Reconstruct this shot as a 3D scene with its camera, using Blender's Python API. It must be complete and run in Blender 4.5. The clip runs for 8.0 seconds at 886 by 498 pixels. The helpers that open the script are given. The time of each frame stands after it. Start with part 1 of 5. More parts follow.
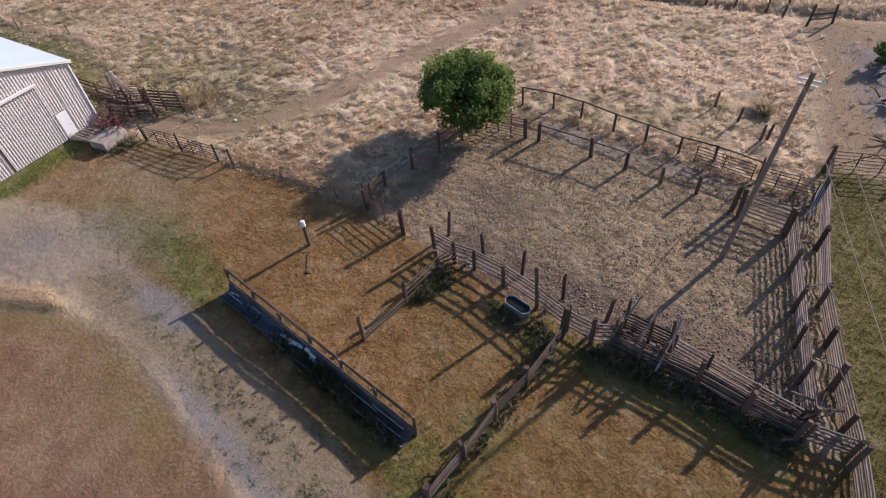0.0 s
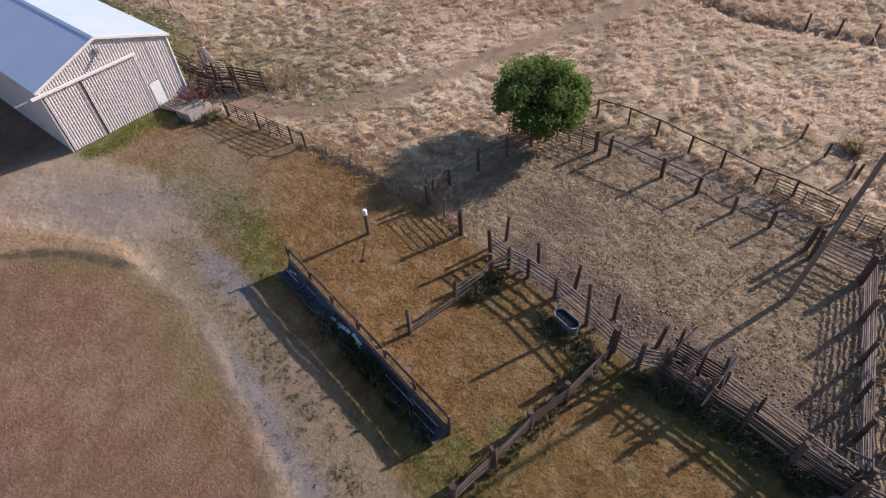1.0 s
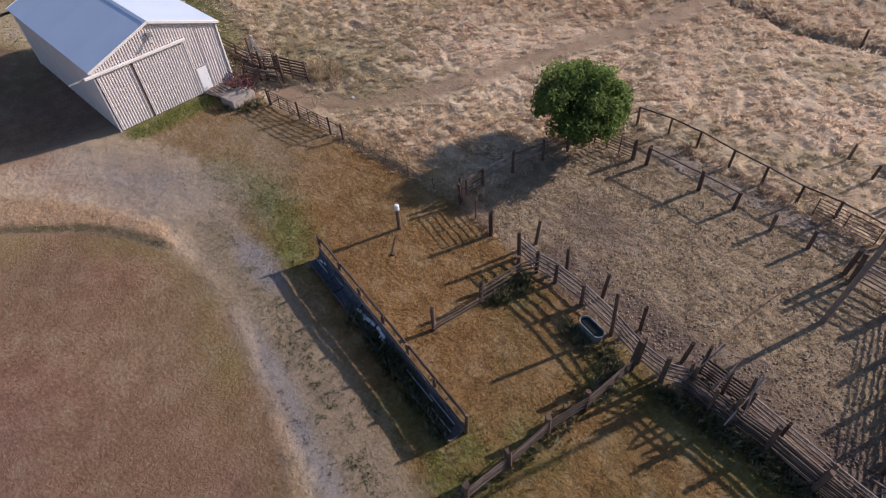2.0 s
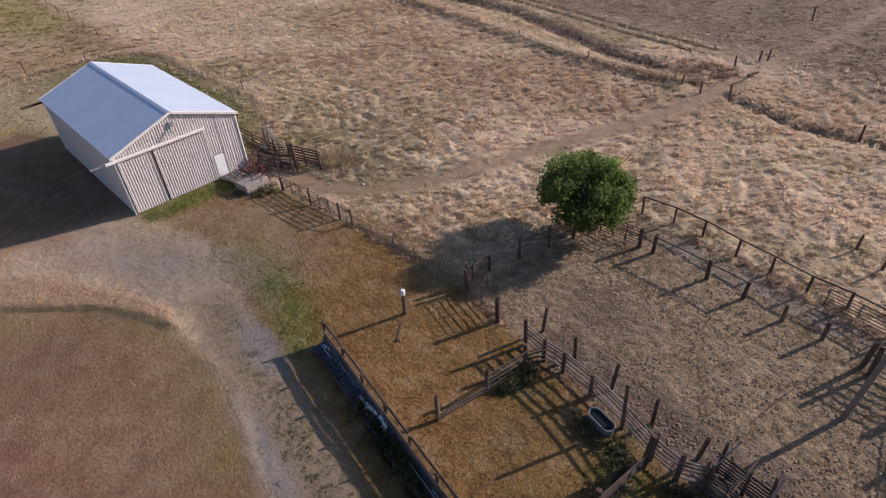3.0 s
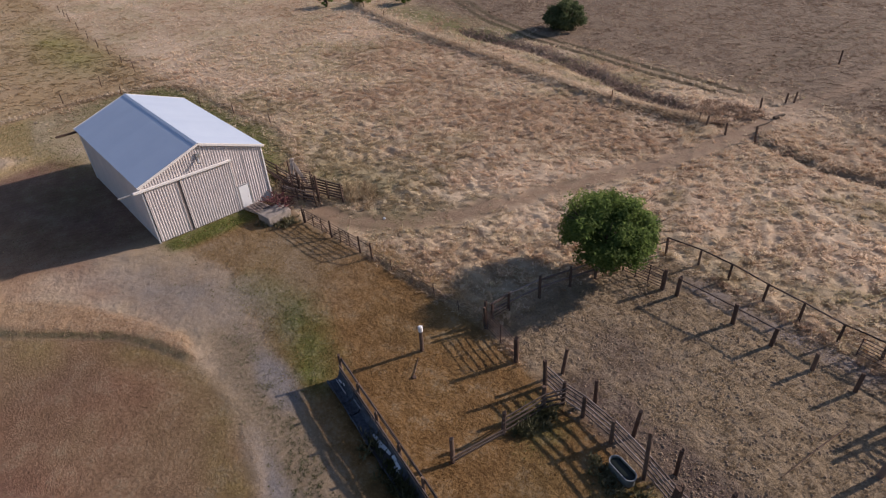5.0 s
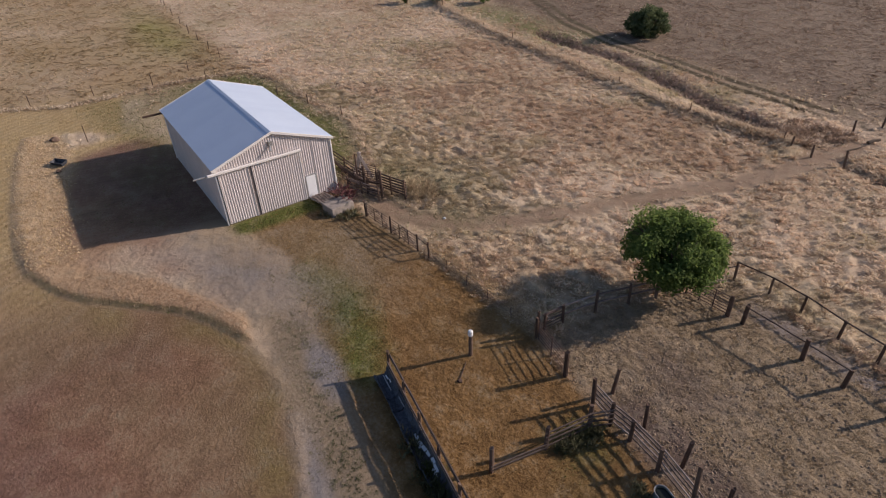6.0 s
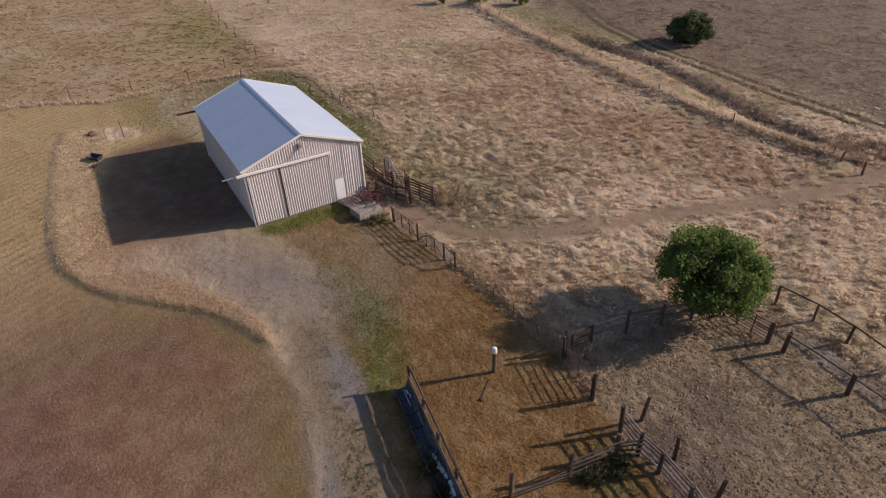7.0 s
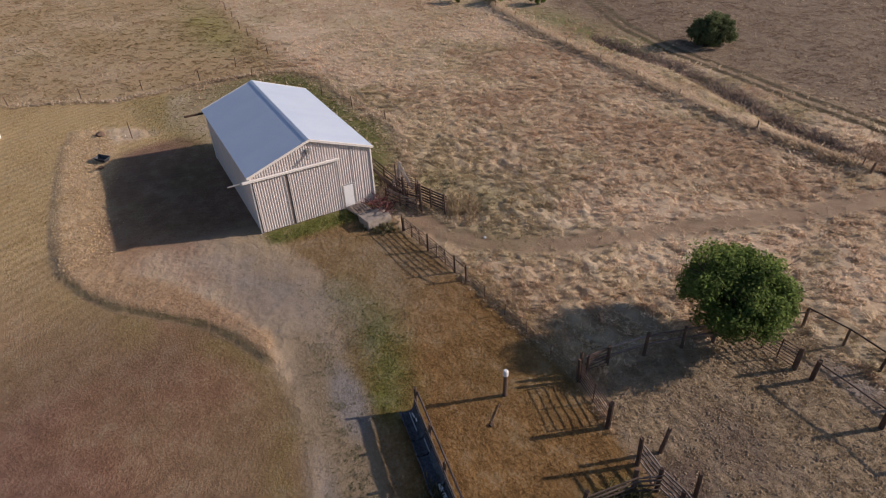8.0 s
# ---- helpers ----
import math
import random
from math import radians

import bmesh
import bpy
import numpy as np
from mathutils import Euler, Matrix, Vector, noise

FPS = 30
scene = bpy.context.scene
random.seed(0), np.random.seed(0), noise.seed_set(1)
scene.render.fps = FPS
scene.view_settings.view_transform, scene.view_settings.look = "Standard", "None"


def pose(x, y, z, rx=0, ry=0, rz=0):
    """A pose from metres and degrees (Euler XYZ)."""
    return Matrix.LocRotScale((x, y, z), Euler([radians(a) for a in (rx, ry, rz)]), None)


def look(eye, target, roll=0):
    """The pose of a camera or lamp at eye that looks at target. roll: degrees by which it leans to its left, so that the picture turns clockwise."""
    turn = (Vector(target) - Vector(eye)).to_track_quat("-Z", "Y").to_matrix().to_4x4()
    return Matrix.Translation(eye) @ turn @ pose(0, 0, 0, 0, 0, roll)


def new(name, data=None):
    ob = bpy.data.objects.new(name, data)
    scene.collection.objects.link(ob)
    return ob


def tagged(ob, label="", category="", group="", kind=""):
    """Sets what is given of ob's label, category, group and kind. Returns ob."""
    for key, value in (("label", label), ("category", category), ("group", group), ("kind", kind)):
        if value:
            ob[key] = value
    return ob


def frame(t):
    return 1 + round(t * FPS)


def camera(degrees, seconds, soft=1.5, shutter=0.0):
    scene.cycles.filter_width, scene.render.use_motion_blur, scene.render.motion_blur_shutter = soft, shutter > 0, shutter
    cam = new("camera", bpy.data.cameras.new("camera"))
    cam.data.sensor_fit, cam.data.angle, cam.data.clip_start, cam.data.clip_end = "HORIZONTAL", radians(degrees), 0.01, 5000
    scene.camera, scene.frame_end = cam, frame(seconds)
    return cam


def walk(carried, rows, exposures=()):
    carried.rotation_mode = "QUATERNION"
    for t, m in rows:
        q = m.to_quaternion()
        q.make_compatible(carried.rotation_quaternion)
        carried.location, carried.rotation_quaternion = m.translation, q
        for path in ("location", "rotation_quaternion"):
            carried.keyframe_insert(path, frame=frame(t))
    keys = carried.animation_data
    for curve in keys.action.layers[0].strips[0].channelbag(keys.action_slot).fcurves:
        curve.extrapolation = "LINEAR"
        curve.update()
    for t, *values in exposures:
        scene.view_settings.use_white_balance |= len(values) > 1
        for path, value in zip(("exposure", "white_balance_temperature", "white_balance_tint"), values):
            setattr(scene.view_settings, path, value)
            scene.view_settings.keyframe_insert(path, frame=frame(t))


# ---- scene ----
cam = camera(74.32, 8.0, soft=1.12)
# seconds, x, y, z, rx, ry, rz
PATH = [
    (0, 8.479, 5.751, 24.515, 43.412, 3.687, 30.437),
    (0.5, 8.489, 5.789, 24.655, 43.590, 3.341, 34.768),
    (1, 8.522, 5.774, 24.733, 43.770, 2.948, 39.228),
    (1.5, 8.613, 5.760, 24.761, 43.966, 2.673, 42.835),
    (2, 8.605, 5.804, 24.885, 43.730, 2.529, 43.951),
    (2.1, 8.570, 5.857, 24.902, 44.351, 2.539, 44.054),
    (2.2, 8.541, 5.896, 24.912, 48.250, 2.353, 44.171),
    (3.3, 8.606, 6.044, 24.924, 52.013, 2.537, 45.084),
    (3.5, 8.577, 6.086, 24.922, 51.984, 2.534, 45.109),
    (4, 8.454, 6.224, 24.922, 54.791, 2.524, 45.212),
    (4.2, 8.433, 6.236, 24.915, 55.264, 2.528, 45.272),
    (5.3, 8.357, 6.223, 24.904, 55.394, 2.206, 49.985),
    (5.5, 8.371, 6.276, 24.941, 55.479, 1.956, 52.150),
    (6, 8.198, 6.524, 25.028, 55.479, 1.834, 54.958),
    (6.5, 7.803, 6.879, 25.078, 55.475, 1.791, 56.583),
    (7, 7.243, 7.348, 25.104, 55.492, 1.725, 58.497),
    (7.5, 6.510, 7.870, 25.108, 55.396, 1.708, 59.448),
    (8, 5.710, 8.379, 25.108, 55.272, 1.691, 59.932),
]
walk(cam, [(t, pose(x, y, z, rx, ry, rz)) for t, x, y, z, rx, ry, rz in PATH],
     [(0.0, 0.65, 6480, 19), (2.0, 0.50, 6520, 20), (3.5, 0.30, 6700, 21), (5.5, 0.18, 6820, 20), (8.0, 0.14, 7100, 19)])

# ---- sky and sun ----
SUN_WAY = Vector((0.80, 2.03, 1.0)).normalized()
world = bpy.data.worlds.new("sky")
scene.world = world
world.use_nodes = True
wn = world.node_tree
wn.nodes.clear()
sky = wn.nodes.new("ShaderNodeTexSky")
sky.sky_type = "NISHITA"
sky.sun_disc = False
sky.sun_elevation = math.asin(SUN_WAY.z)
sky.sun_rotation = math.atan2(SUN_WAY.x, SUN_WAY.y)
sky.air_density, sky.dust_density, sky.ozone_density = 1.0, 1.2, 3.0
back = wn.nodes.new("ShaderNodeBackground")
back.inputs["Strength"].default_value = 0.092
wout = wn.nodes.new("ShaderNodeOutputWorld")
wn.links.new(sky.outputs[0], back.inputs[0])
wn.links.new(back.outputs[0], wout.inputs[0])
lamp_data = bpy.data.lights.new("sun", "SUN")
lamp_data.energy, lamp_data.angle, lamp_data.color = 4.1, radians(0.9), (1.0, 0.905, 0.80)
sun = new("sun", lamp_data)
sun.matrix_world = look((0, 0, 60), Vector((0, 0, 60)) - SUN_WAY)

# ---- materials ----
def mat(name, rough=0.9, metal=0.0):
    m = bpy.data.materials.new(name)
    m.use_nodes = True
    nt = m.node_tree
    bs = nt.nodes["Principled BSDF"]
    bs.inputs["Roughness"].default_value = rough
    bs.inputs["Metallic"].default_value = metal
    bs.inputs["Specular IOR Level"].default_value = 0.25
    return m, nt, bs


def node(nt, kind, **kw):
    n = nt.nodes.new(kind)
    for k, v in kw.items():
        if k in n.inputs:
            n.inputs[k].default_value = v
    return n


def noise_tex(nt, vec, scale, detail=5, rough=0.6):
    n = node(nt, "ShaderNodeTexNoise", Scale=scale, Detail=detail, Roughness=rough)
    nt.links.new(vec, n.inputs["Vector"])
    return n.outputs["Fac"]


def ramp(nt, fac, stops):
    r = nt.nodes.new("ShaderNodeValToRGB")
    el = r.color_ramp.elements
    el[0].position, el[0].color = stops[0][0], (*stops[0][1], 1)
    el[1].position, el[1].color = stops[-1][0], (*stops[-1][1], 1)
    for p, c in stops[1:-1]:
        e = el.new(p)
        e.color = (*c, 1)
    nt.links.new(fac, r.inputs[0])
    return r.outputs[0]


def mix(nt, fac, a, b, kind="MIX"):
    n = nt.nodes.new("ShaderNodeMix")
    n.data_type, n.blend_type = "RGBA", kind
    for sock, v in ((n.inputs[0], fac), (n.inputs[6], a), (n.inputs[7], b)):
        if isinstance(v, bpy.types.NodeSocket):
            nt.links.new(v, sock)
        elif isinstance(v, tuple):
            sock.default_value = (*v, 1)
        else:
            sock.default_value = v
    return n.outputs[2]


def calc(nt, op, a, b=0.0):
    n = nt.nodes.new("ShaderNodeMath")
    n.operation = op
    n.use_clamp = op in ("MULTIPLY_ADD",)
    for sock, v in zip(n.inputs, (a, b)):
        if isinstance(v, bpy.types.NodeSocket):
            nt.links.new(v, sock)
        else:
            sock.default_value = v
    return n.outputs[0]


def bump(nt, bs, fac, strength, dist):
    b = node(nt, "ShaderNodeBump", Strength=strength, Distance=dist)
    nt.links.new(fac, b.inputs["Height"])
    nt.links.new(b.outputs[0], bs.inputs["Normal"])


def wood_mat(name, dark, mid, light, rough=0.92):
    m, nt, bs = mat(name, rough)
    info = nt.nodes.new("ShaderNodeObjectInfo")
    geo = nt.nodes.new("ShaderNodeNewGeometry")
    big = noise_tex(nt, geo.outputs["Position"], 1.7, 4)
    fine = noise_tex(nt, geo.outputs["Position"], 22.0, 6, 0.7)
    f = calc(nt, "ADD", calc(nt, "MULTIPLY", big, 0.45), calc(nt, "MULTIPLY", fine, 0.35))
    f = calc(nt, "ADD", f, calc(nt, "MULTIPLY", info.outputs["Random"], 0.25))
    col = ramp(nt, f, [(0.28, dark), (0.5, mid), (0.78, light)])
    nt.links.new(col, bs.inputs["Base Color"])
    bump(nt, bs, fine, 0.5, 0.02)
    return m


M_POST = wood_mat("weathered_post_wood", (0.042, 0.027, 0.021), (0.105, 0.068, 0.053), (0.20, 0.14, 0.105))
M_RAIL = wood_mat("grey_rail_wood", (0.075, 0.055, 0.048), (0.18, 0.14, 0.125), (0.40, 0.34, 0.31))
M_DARKRAIL = wood_mat("dark_rail_wood", (0.035, 0.025, 0.022), (0.085, 0.062, 0.052), (0.20, 0.16, 0.14))
M_PALE = wood_mat("bleached_board_wood", (0.30, 0.26, 0.235), (0.48, 0.43, 0.40), (0.66, 0.61, 0.575))
M_POLE = wood_mat("creosote_pole_wood", (0.09, 0.066, 0.055), (0.165, 0.125, 0.105), (0.27, 0.21, 0.175))
M_BARK = wood_mat("bark", (0.05, 0.035, 0.025), (0.11, 0.08, 0.06), (0.2, 0.16, 0.12))


def plain_mat(name, col, col2, scale, rough=0.6, metal=0.0, bumpy=0.0):
    m, nt, bs = mat(name, rough, metal)
    geo = nt.nodes.new("ShaderNodeNewGeometry")
    info = nt.nodes.new("ShaderNodeObjectInfo")
    f = noise_tex(nt, geo.outputs["Position"], scale, 6, 0.65)
    f = calc(nt, "ADD", calc(nt, "MULTIPLY", f, 0.85), calc(nt, "MULTIPLY", info.outputs["Random"], 0.15))
    nt.links.new(ramp(nt, f, [(0.3, col), (0.7, col2)]), bs.inputs["Base Color"])
    if bumpy:
        bump(nt, bs, f, 0.5, bumpy)
    return m


M_PIPE = plain_mat("rusted_gate_pipe", (0.06, 0.038, 0.034), (0.145, 0.098, 0.088), 6.0, 0.7, 0.2)
M_WALL = plain_mat("painted_ribbed_steel_wall", (0.56, 0.515, 0.505), (0.64, 0.59, 0.58), 0.9, 0.5)
M_ROOF = plain_mat("galvanised_roof_steel", (0.50, 0.59, 0.73), (0.56, 0.65, 0.785), 0.35, 0.4, 0.15)
M_TRIM = plain_mat("white_trim_steel", (0.72, 0.70, 0.68), (0.80, 0.78, 0.76), 2.0, 0.5)
M_DOOR = plain_mat("white_painted_door", (0.78, 0.80, 0.83), (0.84, 0.86, 0.88), 2.0, 0.45)
M_GAP = plain_mat("dark_gap", (0.16, 0.135, 0.13), (0.22, 0.19, 0.185), 3.0, 0.9)
M_CONC = plain_mat("weathered_concrete", (0.19, 0.165, 0.145), (0.36, 0.32, 0.29), 2.5, 0.92, 0.0, 0.02)
M_RUBBER = plain_mat("black_trough_rubber", (0.045, 0.041, 0.045), (0.13, 0.12, 0.125), 3.0, 0.85)
M_BLUE = plain_mat("faded_blue_sheet", (0.02, 0.022, 0.028), (0.125, 0.138, 0.165), 7.0, 0.6, 0.0, 0.08)
M_WHITE = plain_mat("white_plastic", (0.70, 0.71, 0.72), (0.82, 0.82, 0.82), 3.0, 0.5)
M_GALV = plain_mat("galvanised_tank_steel", (0.34, 0.35, 0.36), (0.55, 0.56, 0.57), 4.0, 0.4, 0.6)
M_REDIRON = plain_mat("rusty_red_iron", (0.08, 0.028, 0.03), (0.165, 0.065, 0.065), 5.0, 0.7, 0.2)
M_WIRE = plain_mat("power_wire", (0.34, 0.29, 0.21), (0.44, 0.39, 0.30), 2.0, 0.5, 0.3)
M_WATER = plain_mat("tank_water", (0.012, 0.016, 0.014), (0.02, 0.026, 0.022), 1.0, 0.08)
M_CLOD = plain_mat("dry_dung_clods", (0.16, 0.118, 0.085), (0.30, 0.225, 0.16), 3.0, 0.95)
M_TEAL = plain_mat("stained_tank_steel", (0.10, 0.115, 0.11), (0.26, 0.285, 0.27), 4.0, 0.55, 0.2)


def attr(nt, name):
    a = nt.nodes.new("ShaderNodeAttribute")
    a.attribute_name = name
    return a.outputs["Fac"]


def toned(nt, col, k=1.0):
    """Broad swaths of bleached, russet and sage growth in the pasture."""
    col = mix(nt, calc(nt, "MULTIPLY", attr(nt, "cream"), 0.65 * k), col, (0.86, 0.705, 0.56))
    col = mix(nt, calc(nt, "MULTIPLY", attr(nt, "russet"), 0.45 * k), col, (0.41, 0.245, 0.155))
    col = mix(nt, calc(nt, "MULTIPLY", attr(nt, "sage"), 0.6 * k), col, (0.38, 0.325, 0.185))
    col = mix(nt, calc(nt, "MULTIPLY", attr(nt, "dun"), 0.72), col, (0.345, 0.245, 0.125))
    return mix(nt, calc(nt, "MULTIPLY", attr(nt, "moss"), 0.75), col, (0.25, 0.235, 0.075))


def ground_mat():
    m, nt, bs = mat("ground_soil_and_grass", 0.95)
    geo = nt.nodes.new("ShaderNodeNewGeometry")
    P = geo.outputs["Position"]
    n_big = noise_tex(nt, P, 0.09, 4, 0.55)
    n_mid = noise_tex(nt, P, 0.7, 5, 0.6)
    n_fine = noise_tex(nt, P, 5.0, 6, 0.7)
    n_grit = noise_tex(nt, P, 26.0, 4, 0.7)

    def zone(name, soft=0.30, wob=0.55):
        a = nt.nodes.new("ShaderNodeAttribute")
        a.attribute_name = name
        v = calc(nt, "ADD", a.outputs["Fac"], calc(nt, "MULTIPLY", calc(nt, "SUBTRACT", n_fine, 0.5), wob))
        v = calc(nt, "ADD", v, calc(nt, "MULTIPLY", calc(nt, "SUBTRACT", n_mid, 0.5), wob))
        r = nt.nodes.new("ShaderNodeMapRange")
        r.inputs["From Min"].default_value = 0.5 - soft
        r.inputs["From Max"].default_value = 0.5 + soft
        nt.links.new(v, r.inputs["Value"])
        return r.outputs[0]
    mixf = calc(nt, "ADD", calc(nt, "MULTIPLY", n_mid, 0.55), calc(nt, "MULTIPLY", n_fine, 0.45))
    field = ramp(nt, mixf, [(0.34, (0.20, 0.135, 0.085)), (0.5, (0.42, 0.315, 0.21)), (0.64, (0.64, 0.52, 0.38))])
    rust = ramp(nt, n_big, [(0.35, (0.36, 0.23, 0.145)), (0.5, (0.52, 0.40, 0.28)), (0.68, (0.42, 0.37, 0.22))])
    field = mix(nt, 0.3, field, rust)
    field = toned(nt, field, 0.42)
    rings = node(nt, "ShaderNodeTexWave", Scale=0.55, Distortion=2.5, Detail=3.0)
    rings.wave_type = "RINGS"
    rings.rings_direction = "Z"
    shift = node(nt, "ShaderNodeMapping", Location=(24.0, -2.0, 0.0))
    nt.links.new(P, shift.inputs["Vector"])
    nt.links.new(shift.outputs[0], rings.inputs["Vector"])
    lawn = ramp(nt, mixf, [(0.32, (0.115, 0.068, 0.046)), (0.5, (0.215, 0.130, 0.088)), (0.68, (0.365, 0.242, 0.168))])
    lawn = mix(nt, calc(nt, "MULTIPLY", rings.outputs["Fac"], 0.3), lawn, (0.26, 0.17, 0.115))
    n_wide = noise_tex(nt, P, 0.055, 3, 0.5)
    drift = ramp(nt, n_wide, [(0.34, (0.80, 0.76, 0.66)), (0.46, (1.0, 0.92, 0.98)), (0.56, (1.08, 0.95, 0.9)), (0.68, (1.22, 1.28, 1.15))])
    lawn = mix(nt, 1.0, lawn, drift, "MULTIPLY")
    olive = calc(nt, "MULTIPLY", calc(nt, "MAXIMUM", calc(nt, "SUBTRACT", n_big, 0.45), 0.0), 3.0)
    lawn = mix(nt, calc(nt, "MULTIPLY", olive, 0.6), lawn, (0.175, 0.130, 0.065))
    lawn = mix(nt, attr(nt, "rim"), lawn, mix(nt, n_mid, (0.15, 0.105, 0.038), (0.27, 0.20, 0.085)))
    tan = nt.nodes.new("ShaderNodeAttribute")
    tan.attribute_name = "tan"
    bands = node(nt, "ShaderNodeTexWave", Scale=0.32, Distortion=4.0, Detail=3.0)
    turn = node(nt, "ShaderNodeMapping", Rotation=(0.0, 0.0, radians(-28)))
    nt.links.new(P, turn.inputs["Vector"])
    nt.links.new(turn.outputs[0], bands.inputs["Vector"])
    straw_tone = mix(nt, n_mid, (0.39, 0.28, 0.14), (0.64, 0.485, 0.275))
    straw_tone = mix(nt, calc(nt, "MULTIPLY", bands.outputs["Fac"], 0.6), straw_tone, (0.33, 0.25, 0.115))
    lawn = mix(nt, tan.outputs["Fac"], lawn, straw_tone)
    yard = ramp(nt, mixf, [(0.3, (0.118, 0.064, 0.024)), (0.5, (0.218, 0.124, 0.048)), (0.7, (0.36, 0.225, 0.105))])
    yard = mix(nt, calc(nt, "MULTIPLY", calc(nt, "MAXIMUM", calc(nt, "SUBTRACT", n_big, 0.48), 0.0), 3.0), yard, (0.15, 0.115, 0.045))
    pen = ramp(nt, mixf, [(0.3, (0.13, 0.094, 0.062)), (0.5, (0.29, 0.218, 0.138)), (0.68, (0.57, 0.455, 0.315))])
    pen = mix(nt, calc(nt, "MINIMUM", calc(nt, "MULTIPLY", calc(nt, "MAXIMUM", calc(nt, "SUBTRACT", n_mid, 0.48), 0.0), 3.4), 0.8), pen, (0.165, 0.115, 0.082))
    gravel = ramp(nt, calc(nt, "ADD", calc(nt, "MULTIPLY", n_fine, 0.5), calc(nt, "MULTIPLY", n_grit, 0.5)), [(0.3, (0.132, 0.098, 0.064)), (0.5, (0.242, 0.186, 0.126)), (0.72, (0.39, 0.31, 0.22))])
    stone = ramp(nt, n_grit, [(0.3, (0.14, 0.125, 0.118)), (0.5, (0.225, 0.203, 0.192)), (0.7, (0.34, 0.31, 0.295))])
    green = ramp(nt, mixf, [(0.3, (0.050, 0.064, 0.013)), (0.5, (0.104, 0.120, 0.026)), (0.7, (0.195, 0.182, 0.055))])
    soil = ramp(nt, mixf, [(0.3, (0.21, 0.118, 0.07)), (0.5, (0.31, 0.185, 0.115)), (0.7, (0.42, 0.275, 0.18))])
    dirt = ramp(nt, mixf, [(0.3, (0.22, 0.147, 0.098)), (0.5, (0.305, 0.215, 0.147)), (0.7, (0.43, 0.322, 0.225))])
    rut = ramp(nt, mixf, [(0.3, (0.048, 0.037, 0.02)), (0.5, (0.085, 0.064, 0.034)), (0.7, (0.14, 0.105, 0.06))])
    straw = ramp(nt, calc(nt, "ADD", calc(nt, "MULTIPLY", n_fine, 0.8), calc(nt, "MULTIPLY", n_mid, 0.2)), [(0.3, (0.23, 0.14, 0.082)), (0.5, (0.325, 0.21, 0.128)), (0.7, (0.44, 0.31, 0.20))])
    straw = mix(nt, calc(nt, "MULTIPLY", attr(nt, "tan"), 0.8), straw, mix(nt, n_mid, (0.40, 0.28, 0.16), (0.66, 0.51, 0.33)))
    mauve = ramp(nt, mixf, [(0.3, (0.12, 0.086, 0.06)), (0.5, (0.195, 0.142, 0.10)), (0.7, (0.33, 0.25, 0.18))])
    brush = ramp(nt, mixf, [(0.3, (0.10, 0.085, 0.085)), (0.5, (0.20, 0.175, 0.175)), (0.7, (0.36, 0.32, 0.32))])
    oliveg = ramp(nt, mixf, [(0.3, (0.06, 0.055, 0.015)), (0.5, (0.105, 0.09, 0.025)), (0.7, (0.165, 0.135, 0.045))])
    mud = ramp(nt, mixf, [(0.3, (0.075, 0.052, 0.042)), (0.5, (0.125, 0.09, 0.074)), (0.7, (0.21, 0.158, 0.125))])
    c = field
    zs = {}
    edges = {"straw": (0.4, 0.3), "gravel": (0.5, 0.75), "green": (0.46, 0.7), "stone": (0.48, 0.7), "yard": (0.4, 0.6), "lawn": (0.4, 0.55), "olive": (0.42, 0.6)}
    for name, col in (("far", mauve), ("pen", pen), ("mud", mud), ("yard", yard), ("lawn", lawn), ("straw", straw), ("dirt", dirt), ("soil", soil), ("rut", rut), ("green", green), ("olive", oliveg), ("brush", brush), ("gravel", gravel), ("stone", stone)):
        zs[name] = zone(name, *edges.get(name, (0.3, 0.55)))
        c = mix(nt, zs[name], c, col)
    nt.links.new(c, bs.inputs["Base Color"])
    h = calc(nt, "ADD", calc(nt, "MULTIPLY", n_fine, 0.7), calc(nt, "MULTIPLY", n_grit, 0.3))
    n_lump = noise_tex(nt, P, 1.6, 3, 0.55)
    h = calc(nt, "ADD", h, calc(nt, "MULTIPLY", n_lump, calc(nt, "SUBTRACT", 1.2, calc(nt, "MAXIMUM", calc(nt, "MULTIPLY", zs["lawn"], 0.95), calc(nt, "MAXIMUM", zs["gravel"], zs["dirt"])))))
    bump(nt, bs, h, 0.9, 0.16)
    return m


